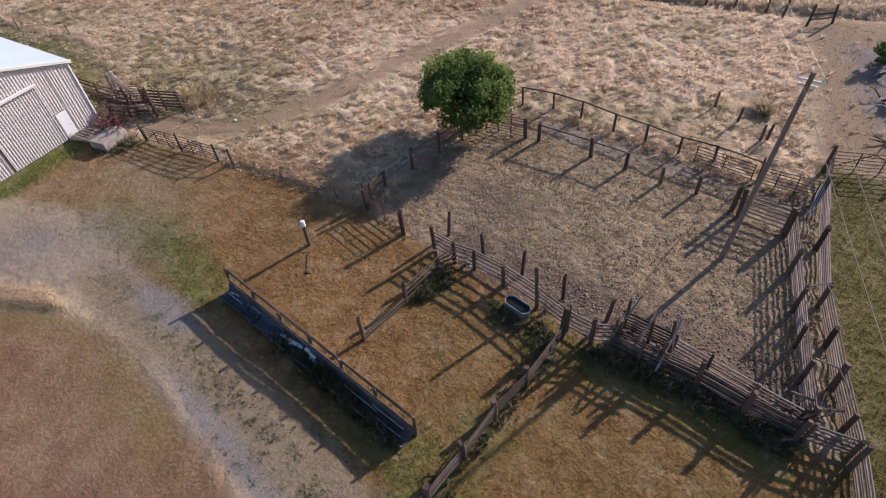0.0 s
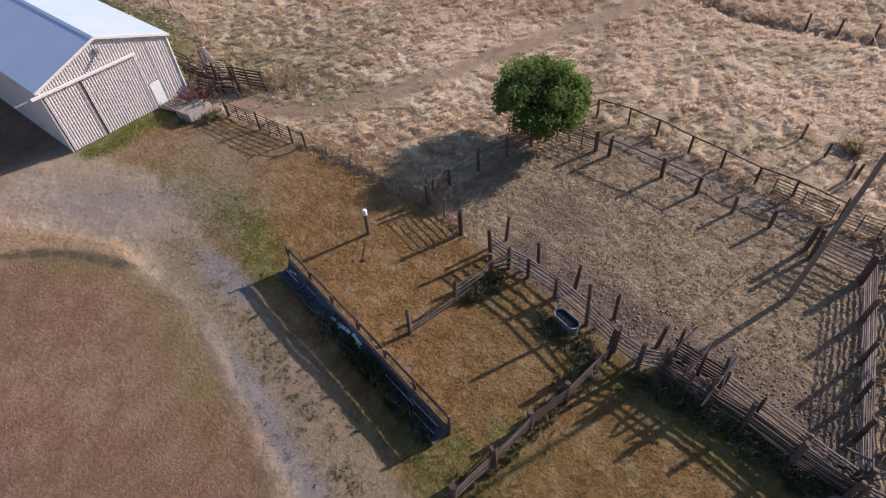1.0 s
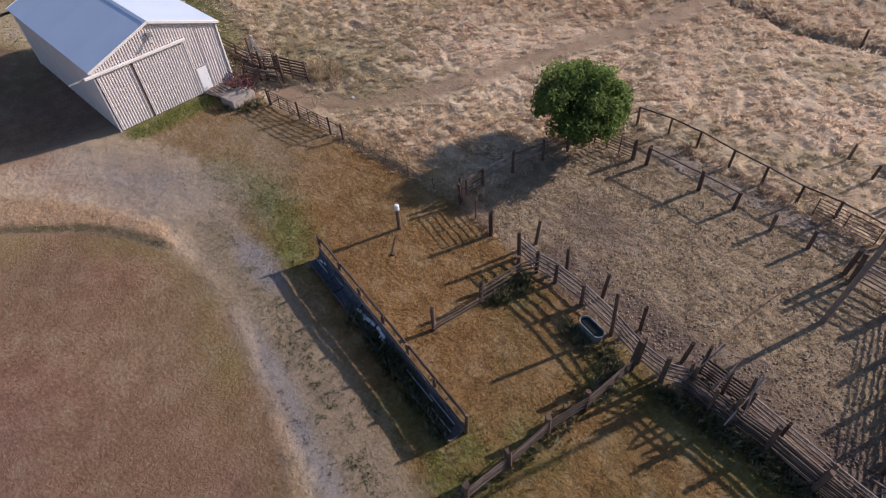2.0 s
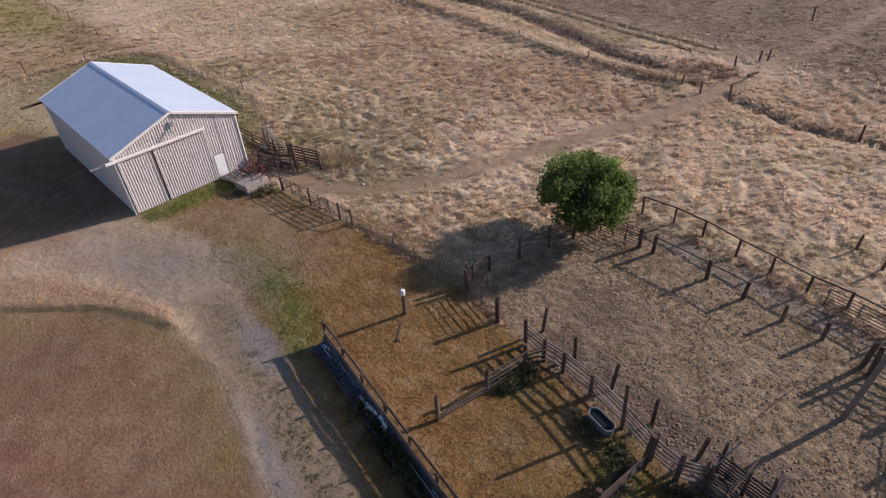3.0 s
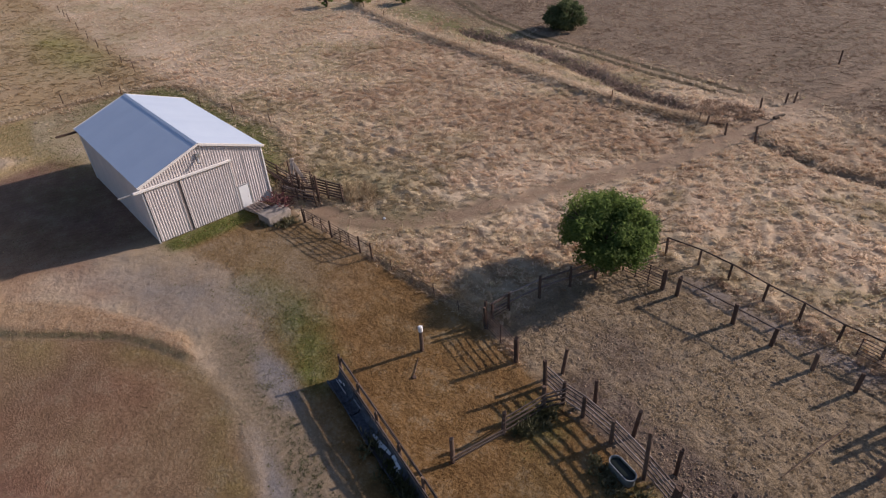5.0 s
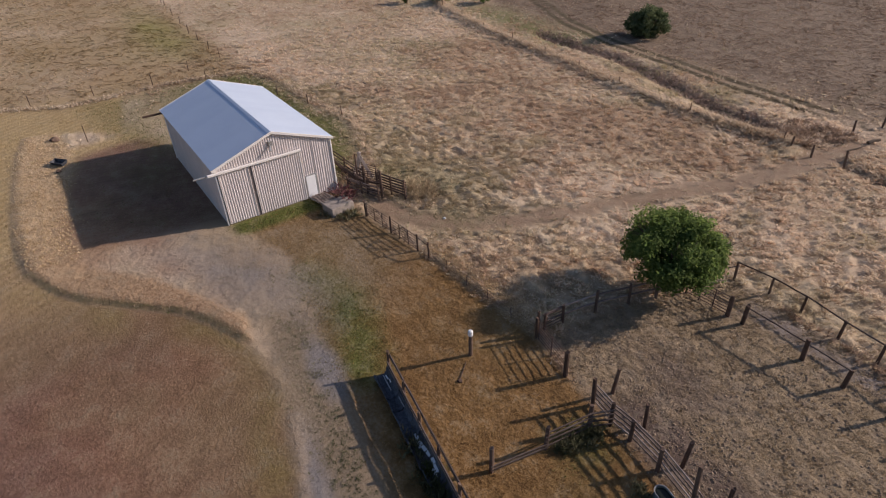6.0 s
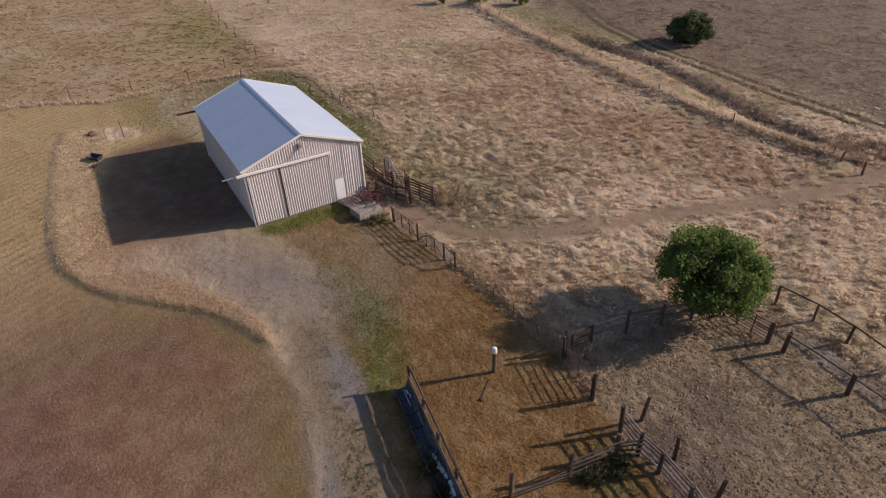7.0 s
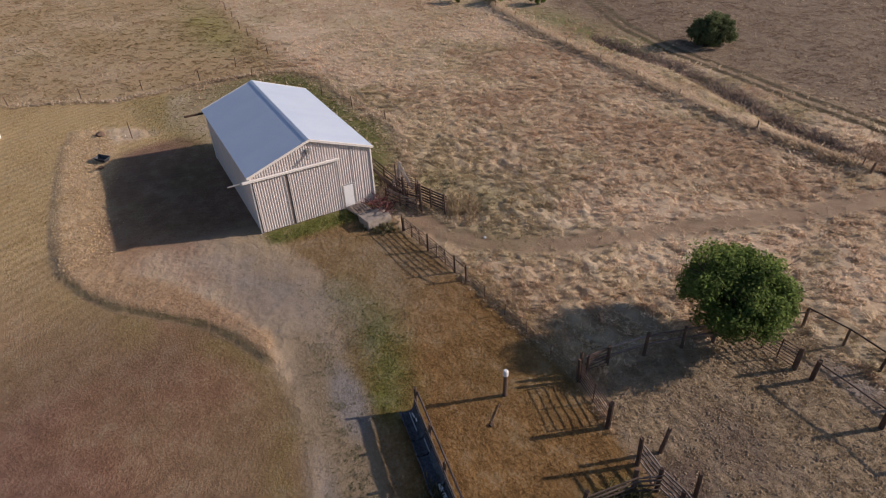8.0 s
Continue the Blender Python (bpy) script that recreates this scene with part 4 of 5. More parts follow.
def build_barn():
    barn = thing("barn", "pale ribbed steel barn with a galvanised gable roof", "barn", at=(0, 0, 0))
    # front wall, split round the sliding doors and the walk door
    def front(name, y0, y1, z0, z1=None, x=BX, label=""):
        n = max(1, round((y1 - y0) / 1.0))
        for k in range(n):
            u0, u1 = y0 + (y1 - y0) * k / n, y0 + (y1 - y0) * (k + 1) / n
            top = (lambda u, s=u0: z1) if z1 else (lambda u, s=u0: gable(s + u) - 0.02)
            wall_sheet(name, barn, (x, u0), (x, u1), z0, top, (1, 0), M_WALL, label)
    front("wall_sheet", BY, 22.0, 4.62)
    front("wall_sheet", 21.6, 22.0, 0.02, 4.62)
    front("wall_sheet", 22.0, 22.92, 2.16)
    front("wall_sheet", 22.92, BY2, 0.02)
    for s, y in ((-1, BY), (1, BY2)):
        n = 15
        for k in range(n):
            x0, x1 = BX2 + (BX - BX2) * k / n, BX2 + (BX - BX2) * (k + 1) / n
            wall_sheet("wall_sheet", barn, (x0, y), (x1, y), 0.0, lambda u: BE - 0.03, (0, s), M_WALL)
    for k in range(9):
        y0, y1 = BY + (BY2 - BY) * k / 9, BY + (BY2 - BY) * (k + 1) / 9
        wall_sheet("wall_sheet", barn, (BX2, y0), (BX2, y1), 0.0, lambda u, s=y0: gable(s + u) - 0.02, (-1, 0), M_WALL)
    # sliding leaves
    def leaf(y0, y1, label):
        d = wall_sheet("sliding_door", barn, (BX + 0.09, y0), (BX + 0.09, y1), 0.08, lambda u: 4.62, (1, 0), M_WALL, label)
        for yy in (y0 + 0.03, y1 - 0.03):
            bm = bmesh.new()
            box(bm, (BX + 0.13, yy, 2.35), (0.04, 0.07, 4.5), bev=0.008)
            part("edge_trim", bm, M_TRIM if yy > 21 else M_WALL, d)
        return d
    leaf(14.96, 17.40, "closed ribbed sliding door leaf")
    leaf(17.66, 21.80, "wide ribbed sliding door leaf")
    bm = bmesh.new()
    box(bm, (BX + 0.05, 17.53, 2.3), (0.08, 0.5, 4.6))
    part("door_gap", bm, M_GAP, barn, "dark gap between the sliding leaves")
    bm = bmesh.new()
    box(bm, (BX + 0.20, 18.05, 4.72), (0.20, 7.75, 0.20), bev=0.03)
    part("door_track", bm, M_TRIM, barn, "white sliding door track cover")
    bm = bmesh.new()
    box(bm, (BX + 0.12, 13.65, 4.70), (0.08, 1.05, 0.12), bev=0.02)
    part("track_end", bm, M_GALV, barn, "grey track end past the corner")
    # walk door with frame
    bm = bmesh.new()
    box(bm, (BX + 0.05, 22.42, 1.1), (0.05, 0.84, 2.06), bev=0.01)
    door = part("walk_door", bm, M_DOOR, barn, "plain white walk door")
    bm = bmesh.new()
    box(bm, (BX + 0.08, 22.66, 1.05), (0.05, 0.10, 0.04), bev=0.01)
    part("handle", bm, M_GALV, door)
    bm = bmesh.new()
    for c, s in (((BX + 0.02, 21.96, 1.1), (0.12, 0.06, 2.14)), ((BX + 0.02, 22.92, 1.1), (0.12, 0.14, 2.14)), ((BX + 0.02, 22.44, 2.19), (0.12, 1.04, 0.06))):
        box(bm, c, s, bev=0.006)
    part("door_frame", bm, M_GALV, barn, "grey door frame")
    # corner trim
    for x in (BX + 0.03, BX2 - 0.03):
        for y in (BY - 0.02, BY2 + 0.02):
            bm = bmesh.new()
            box(bm, (x, y, BE / 2), (0.13, 0.13, BE - 0.02), bev=0.015)
            part("corner_trim", bm, M_TRIM, barn)
    # gable vent light
    bm = bmesh.new()
    box(bm, (BX + 0.10, 19.55, 5.95), (0.16, 0.32, 0.42), bev=0.03)
    lamp = part("yard_light", bm, M_GALV, barn, "small grey gable yard light")
    bm = bmesh.new()
    cyl(bm, (BX + 0.15, 19.5, 5.75), (BX + 0.42, 19.35, 5.45), 0.06, 0.13, 8)
    part("lamp_hood", bm, M_GALV, lamp)
    # roof sheets
    slope = math.atan2(BR - BE, BYM - BY)
    n = 16
    over = 0.28
    for s in (-1, 1):
        for k in range(n):
            x0 = BX2 - 0.15 + (BX - BX2 + 0.3) * k / n
            x1 = BX2 - 0.15 + (BX - BX2 + 0.3) * (k + 1) / n
            bm = bmesh.new()
            rows = []
            for u, o in ribbed(x1 - x0, 0.33, 0.006, 0.07):
                r = []
                for f, lift in ((0.0, 0.0), (1.0, 0.0)):
                    run = (BYM - BY + over) * f
                    y = BYM + s * run
                    z = BR + 0.05 - run * math.tan(slope)
                    nz = Vector((0, s * math.sin(slope), math.cos(slope)))
                    p = Vector((x0 + u, y, z)) + nz * o
                    r.append(bm.verts.new(p))
                    r.append(bm.verts.new(p - nz * (o + 0.03)))
                rows.append(r)
            for a, b in zip(rows, rows[1:]):
                bm.faces.new((a[0], b[0], b[2], a[2]))
                bm.faces.new((a[1], a[3], b[3], b[1]))
                bm.faces.new((a[2], b[2], b[3], a[3]))
            bm.faces.new((rows[0][0], rows[0][2], rows[0][3], rows[0][1]))
            bm.faces.new((rows[-1][0], rows[-1][1], rows[-1][3], rows[-1][2]))
            bmesh.ops.recalc_face_normals(bm, faces=bm.faces[:])
            part("roof_sheet", bm, M_ROOF, barn)
        for x in (BX + 0.19, BX2 - 0.19):
            L = (BYM - BY + over) / math.cos(slope)
            bm = bmesh.new()
            box(bm, (0, 0, 0), (0.07, L, 0.20), bev=0.01)
            r = part("rake_trim", bm, M_TRIM, barn)
            r.matrix_local = Matrix.Translation((x, BYM + s * (BYM - BY + over) / 2, (BR + BE) / 2 - over / 2 * math.tan(slope) - 0.02)) @ Matrix.Rotation(-s * slope, 4, "X")
    bm = bmesh.new()
    for s in (-1, 1):
        box(bm, ((BX + BX2) / 2, BYM + s * 0.12, BR + 0.075 - 0.12 * math.tan(slope)), (BX - BX2 + 0.36, 0.26, 0.02), Matrix.Rotation(-s * slope, 4, "X"))
    part("ridge_cap", bm, M_ROOF, barn)
    # timber beam past the rear eave
    bm = bmesh.new()
    box(bm, (BX2 - 0.2, BY - 0.75, 4.72), (0.16, 2.3, 0.18), bev=0.02)
    part("eave_beam", bm, M_POST, barn, "dark rear door track past the corner")
    bm = bmesh.new()
    box(bm, ((BX + BX2) / 2, BYM, 0.03), (BX - BX2 - 0.3, BY2 - BY - 0.3, 0.06))
    part("floor_slab", bm, M_CONC, barn, "concrete floor slab")
    return barn


build_barn()

# ---- loading dock and scrap beside the barn ----
dock = thing("loading_dock", "weathered concrete loading dock beside the walk door", "dock", at=(0, 0, 0))
bm = bmesh.new()
box(bm, (-32.25, 23.15, 0.33), (1.5, 2.2, 0.86), pose(0, 0, 0, 0, 0, 8), bev=0.05)
part("block", bm, M_CONC, dock)
bm = bmesh.new()
box(bm, (-34.4, 22.75, 0.32), (2.4, 1.5, 0.16), pose(0, 0, 0, 0, -9, 5), bev=0.03)
part("ramp", bm, M_CONC, dock, "pale sloping ramp slab")
for k in range(5):
    add_rail(dock, (-35.3, 22.2 + k * 0.28, 0.36), (-33.4, 22.1 + k * 0.28, 0.62), PLANKS, 0.16, 0.05, "board")


def scrap(x, y, z, n, size, seed):
    random.seed(seed)
    s = thing("scrap_machinery", "tangle of rusty red farm machinery on the dock", "machinery", "scrap on the dock", (x, y, z))
    for k in range(n):
        a = Vector((random.uniform(-1, 1) * size, random.uniform(-1, 1) * size * 0.8, random.uniform(0.05, 0.5)))
        d = Vector((random.uniform(-1, 1), random.uniform(-1, 1), random.uniform(-0.2, 0.9))) * size * random.uniform(0.4, 0.9)
        b = a + d
        b.z = max(b.z, 0.04)
        bm = bmesh.new()
        cyl(bm, a, b, 0.035, 0.035, 6)
        part("tube", bm, M_REDIRON, s)
    for k in range(3):
        c = Vector((random.uniform(-1, 1) * size * 0.6, random.uniform(-1, 1) * size * 0.6, 0.28))
        ax = Vector((random.uniform(-1, 1), random.uniform(-1, 1), 0.2)).normalized()
        bm = bmesh.new()
        q = ax.to_track_quat("Z", "Y").to_matrix()
        ring = [c + q @ Vector((0.27 * math.cos(i * math.pi / 6), 0.27 * math.sin(i * math.pi / 6), 0)) for i in range(12)]
        for p1, p2 in zip(ring, ring[1:] + ring[:1]):
            cyl(bm, p1, p2, 0.03, 0.03, 5)
        part("wheel_rim", bm, M_REDIRON, s)
    return s


scrap(-33.6, 24.0, 0.55, 34, 0.85, 3)
scrap(-32.3, 24.1, 0.86, 26, 0.65, 8)
scrap(-34.2, 24.9, 0.1, 26, 0.8, 9)
random.seed(21)

# ---- stock panels behind the barn ----
pipe_gate("rusty tubular stock panel by the barn", (-33.4, 27.9), (-30.9, 28.7), 1.5, 6, 1)
pipe_gate("rusty tubular stock panel by the barn", (-31.8, 27.2), (-33.4, 27.9), 1.6, 6, 1)
pipe_gate("rusty tubular stock panel by the barn", (-34.6, 26.3), (-31.9, 27.1), 1.4, 5, 1)
pipe_gate("rusty tubular stock panel by the barn", (-37.2, 26.0), (-34.7, 26.2), 1.4, 5, 1)
fence("dark wooden chute fence beside the barn wall", [(-40.4, 26.6, 1.6), (-38.0, 26.7, 1.7), (-35.6, 26.8, 2.9), (-34.6, 26.9, 2.0)], (0.4, 0.8, 1.2, 1.5), DARKPLANKS)
fence("dark wooden chute fence beside the barn wall", [(-34.6, 26.9, 1.8), (-33.2, 26.5, 1.6), (-31.8, 27.2, 2.6)], (0.4, 0.8, 1.2), DARKPLANKS)
teepee = thing("leaning_boards", "pale bleached boards leaned together behind the barn", "boards", at=(-36.0, 27.4, 0))
for dx, dy in ((-1.0, 0.1), (-0.75, -0.5), (-0.35, -0.8), (0.1, -0.95), (0.55, -0.8), (0.9, -0.4), (0.6, 0.8)):
    add_rail(teepee, (dx, dy, 0.02), (-dx * 0.1, -dy * 0.1, 2.7), PALEPLANKS, 0.05, 0.26, "board", 0.0)

fence("dark plank side of the small pen beside the barn", [(-33.6, 27.7, 1.75), (-32.0, 28.2, 1.7), (-30.5, 28.7, 1.75)], (0.2, 0.46, 0.72, 0.98, 1.24, 1.5), DARKPLANKS, 0.05, 0.13, 0.09)
fence("grey plank front of the small pen beside the barn", [(-35.0, 25.5, 1.3), (-33.4, 26.0, 1.3), (-31.6, 26.7, 1.4)], (0.25, 0.55, 0.85, 1.1), PLANKS, 0.05, 0.09, 0.08)
for a, b, h in (((-33.4, 27.85), (-31.9, 27.25), 1.5), ((-35.6, 26.4), (-33.6, 27.7), 1.5), ((-36.8, 27.6), (-34.9, 28.3), 1.4), ((-34.9, 28.3), (-33.5, 27.95), 1.5)):
    pipe_gate("rusty tubular stock panel by the barn", a, b, h, 7, 1)
plank = thing("long_plank", "long dark timber leaning from the barn corner", "timber", at=(-39.6, 26.2, 0.15))
add_rail(plank, (0, 0, 0.9), (4.6, 0.2, 0.55), DARKPLANKS, 0.12, 0.34, "board", 0)
add_rail(plank, (0, 0.6, 0.0), (4.8, 0.9, 0.1), DARKPLANKS, 0.12, 0.3, "board", 0)

# ---- gates along the yard's far side ----
pipe_gate("long tubular stock gate closing the yard", (-29.8, 24.55), (-26.55, 24.85), 1.25, 6, 2, diag=True)
pipe_gate("long tubular stock gate closing the yard", (-26.45, 24.86), (-23.05, 25.1), 1.3, 6, 2, diag=True)
gp = thing("gate_posts", "round wooden gate posts at the yard gates", "post", "yard gate posts", (-29.9, 24.5, 0))
for x, y, h in ((0.0, 0.0, 1.5), (3.4, 0.36, 1.45), (6.9, 0.62, 1.5), (8.1, 0.8, 1.3)):
    add_post(gp, x, y, h, 0.075)
add_rail(gp, (6.9, 0.66, 1.15), (8.1, 0.82, 1.05), POLERAILS, 0.06, 0.06)
wf = thing("wire_fence", "low wire fence on thin stakes in long grass", "fence", "corral fences", (-21.8, 25.3, 0))
stakes = [(0, 0.0), (2.2, 0.1), (4.4, 0.2), (6.6, 0.32), (8.8, 0.45), (11.0, 0.55)]
for x, y in stakes:
    add_post(wf, x, y, random.uniform(0.9, 1.15), 0.03, 6, "stake")
for (x, y), (x2, y2) in zip(stakes, stakes[1:]):
    for z in (0.35, 0.65, 0.9):
        piece("wire", PIPES[0], along((x, y, z), (x2, y2, z - 0.02), 0.012, 0.012), wf)

# ---- big pen ----
pipe_gate("six-bar tubular gate into the big pen", (-10.45, 25.75), (-7.6, 25.1), 1.45, 7, 1)
g = thing("gate_posts", "stout wooden posts carrying the pen gate", "post", "pen gate posts", (-7.4, 25.0, 0))
add_post(g, 0, 0, 1.9, 0.15)
add_post(g, -3.2, 0.75, 1.65, 0.1)
add_post(g, -3.5, 1.15, 1.75, 0.1)
fence("curved rail fence in the shade of the tree", [(-10.75, 26.5, 1.5), (-10.63, 27.92, 1.55), (-10.16, 30.39, 1.75), (-9.39, 32.66, 1.7), (-8.75, 34.6, 1.5)], (0.75, 1.4), PLANKS, 0.08, 0.10)
pipe_gate("tubular panel set in the curved fence", (-10.72, 26.55), (-10.62, 27.85), 1.4, 6, 0)
pipe_gate("tubular panel beside the tree", (-7.9, 36.6), (-5.05, 36.75), 1.45, 7, 2)
fence("row of stout posts with one rail in the pen", [(-4.9, 36.75, 1.6), (-3.95, 36.8, 1.5), (-0.15, 36.63, 1.6), (2.25, 36.4, 1.35)], (1.3,), POLERAILS, 0.1, 0.1, 0.13, 0.0, skip=(0,))
for x, y, h in ((4.63, 36.1, 1.3), (6.8, 36.0, 1.35)):
    p = thing("lone_post", "short round wooden post standing free in the pen", "post", "free posts", (x, y, 0))
    add_post(p, 0, 0, h, 0.12)
for x, y, h in ((5.6, 45.8, 1.25), (7.4, 44.5, 1.3), (9.15, 43.0, 1.25), (9.5, 43.25, 1.25)):
    p = thing("lone_post", "leaning round post in the dry field", "post", "free posts", (x, y, 0))
    add_post(p, 0, 0, h, 0.1, 5)
fence("back fence of round posts with a single top rail", [(-6.86, 40.5, 1.4), (-4.55, 40.75, 1.35), (-2.34, 40.54, 1.35), (0.2, 40.05, 1.4), (2.5, 39.75, 1.4), (4.8, 39.3, 1.4), (7.0, 39.3, 1.4), (9.76, 38.83, 1.75)], (1.38,), POLERAILS, 0.10, 0.10, 0.09, 0.0)
fence("sagging rail from the tree to the back fence corner", [(-8.3, 37.2, 1.2), (-6.86, 40.5, 0)], (1.1,), POLERAILS, 0.08, 0.08, 0.08, 0.0)
pipe_gate("tubular stock panel in the back fence", (5.9, 39.0), (9.4, 38.6), 1.25, 6, 1)
pipe_gate("tubular stock panel in the back fence", (9.7, 38.5), (12.9, 38.5), 1.3, 6, 2)
fence("heavy plank gate between stout posts", [(9.4, 34.98, 2.1), (11.9, 34.7, 2.0)], (0.3, 0.58, 0.86, 1.14, 1.42, 1.66), PLANKS, 0.05, 0.085, 0.16)
fence("single stout post pair at the pen corner", [(8.95, 35.3, 2.0), (9.4, 34.98, 0)], (1.2,), DARKPLANKS, 0.06, 0.12, 0.15)

# ---- working alley along the pen's east side ----
R7 = tuple(0.18 + 0.225 * k for k in range(7))
R6 = (0.25, 0.52, 0.80, 1.08, 1.36, 1.62)
fence("tall seven-rail plank fence, inner side of the alley", [(12.0, 34.6, 1.9), (12.6, 31.8, 1.9), (13.16, 29.1, 2.0), (13.6, 27.0, 1.8), (14.02, 25.0, 2.0), (14.5, 22.9, 1.8)], R7, PLANKS, 0.05, 0.065, 0.13)
fence("tall seven-rail plank fence, outer side of the alley", [(13.2, 38.6, 1.9), (13.6, 34.2, 1.8), (14.19, 30.0, 1.85), (14.8, 27.6, 1.6), (15.35, 25.4, 2.1), (15.95, 23.4, 1.7), (16.4, 21.85, 2.1), (17.2, 18.0, 1.8)], R7, PLANKS, 0.05, 0.065, 0.14)
fence("plank cross fence at the alley's end", [(14.6, 22.2, 1.6), (16.3, 22.3, 1.6)], R6[:5], PLANKS, 0.05, 0.12, 0.1)
pipe_gate("wide tubular lane gate with braces", (13.3, 41.75), (17.35, 42.95), 1.4, 6, 2, diag=True)
lp = thing("gate_posts", "tall rough posts holding the lane gate", "post", "lane gate posts", (13.1, 41.55, 0))
add_post(lp, 0, 0, 1.95, 0.12)
add_post(lp, 4.4, 1.45, 1.5, 0.1)
fence("short plank fence from the lane gate to the alley", [(13.1, 41.5, 0), (13.2, 38.6, 1.7)], (0.5, 0.9, 1.3, 1.6), DARKPLANKS, 0.06, 0.14)

# ---- near pens ----
fence("weathered five-rail plank fence of the big pen", [(-4.97, 24.63, 2.05), (-3.52, 24.38, 1.7), (-2.27, 24.41, 1.5), (-0.36, 24.15, 1.6), (1.86, 23.58, 3.1), (3.76, 22.95, 2.1), (5.08, 22.75, 2.05), (6.2, 23.2, 2.2)], (0.3, 0.62, 0.94, 1.24, 1.5), PLANKS, 0.05, 0.09, 0.12)
for x, y, h in ((-4.9, 26.1, 1.95), (-2.4, 25.7, 1.75), (0.2, 25.3, 1.85), (2.8, 24.8, 1.85), (5.3, 24.4, 1.8)):
    p = thing("lone_post", "stout free post behind the plank fence", "post", "posts behind the plank fence", (x, y, 0))
    add_post(p, 0, 0, h, 0.11, 4)
fence("broken rail fence dividing the small pens", [(-3.52, 24.3, 0), (-4.01, 23.33, 1.7), (-4.46, 20.7, 1.65)], (0.3, 0.65, 1.0, 1.3), DARKPLANKS, 0.06, 0.075, 0.12)
fence("fallen lower rail beyond the broken fence", [(-4.46, 20.7, 0), (-5.05, 17.72, 1.7)], (0.2, 0.45), DARKPLANKS, 0.06, 0.09, 0.12)
fence("old plank fence between the two near pens", [(3.66, 22.5, 2.4), (3.24, 19.22, 1.4), (2.68, 17.11, 1.4), (2.4, 14.71, 1.6), (2.0, 12.4, 1.5), (1.5, 9.6, 1.4)], (0.35, 0.62, 0.88, 1.1), DARKPLANKS, 0.05, 0.07, 0.16)
fence("six-rail plank fence of the south pen", [(8.3, 22.9, 2.2), (10.1, 22.75, 2.0), (12.2, 22.35, 1.9), (14.3, 22.1, 1.8)], (0.1, 0.24, 0.38, 0.52, 0.66, 0.80, 0.94, 1.12, 1.32), DARKPLANKS, 0.05, 0.105, 0.13)
fence("second plank fence along the loading alley", [(8.6, 23.75, 1.75), (10.25, 23.4, 1.8), (12.25, 23.0, 1.7), (14.15, 22.65, 1.7)], (0.35, 0.65, 0.95, 1.2, 1.45), PLANKS, 0.05, 0.07, 0.09)

chute = thing("loading_chute", "old wooden loading chute frame with pole crossbars", "chute", at=(6.1, 23.3, 0))
for (x, y), h in zip(((0.0, -0.2), (0.1, 0.9), (1.3, -0.4), (1.4, 0.8), (2.3, -0.5), (2.4, 0.7)), (2.3, 2.5, 1.9, 2.1, 2.4, 2.4)):
    add_post(chute, x, y, h, 0.08, 4, "upright")
for z in (0.15, 0.37, 0.59, 0.81, 1.03, 1.25, 1.47):
    add_rail(chute, (-0.2, -0.25, z), (2.5, -0.55, z), DARKPLANKS, 0.05, 0.09)
    add_rail(chute, (-0.1, 0.95, z), (2.6, 0.72, z), DARKPLANKS, 0.05, 0.12)
for f in (0.0, 0.5, 1.0):
    add_rail(chute, (0.0 + 2.3 * f, -0.6 - 0.2 * f, 1.8 + 0.1 * f), (0.15 + 2.3 * f, 1.5 - 0.3 * f, 1.9), POLERAILS, 0.08, 0.08, "crossbar")
for k in range(5):
    add_rail(chute, (0.1 + 0.5 * k, -0.3, 0.35), (0.2 + 0.5 * k, 0.8, 0.35), DARKPLANKS, 0.3, 0.05, "floor_board")
for a, b in (((-0.1, -0.5, 1.1), (0.5, 1.5, 2.4)), ((2.2, -1.2, 0.9), (2.5, 0.9, 2.5)), ((2.6, -0.6, 1.4), (2.3, 1.2, 2.2)), ((1.0, -0.5, 1.7), (1.5, 1.0, 2.3))):
    add_rail(chute, a, b, [PLANKS[0]], 0.07, 0.07, "loose_pole")

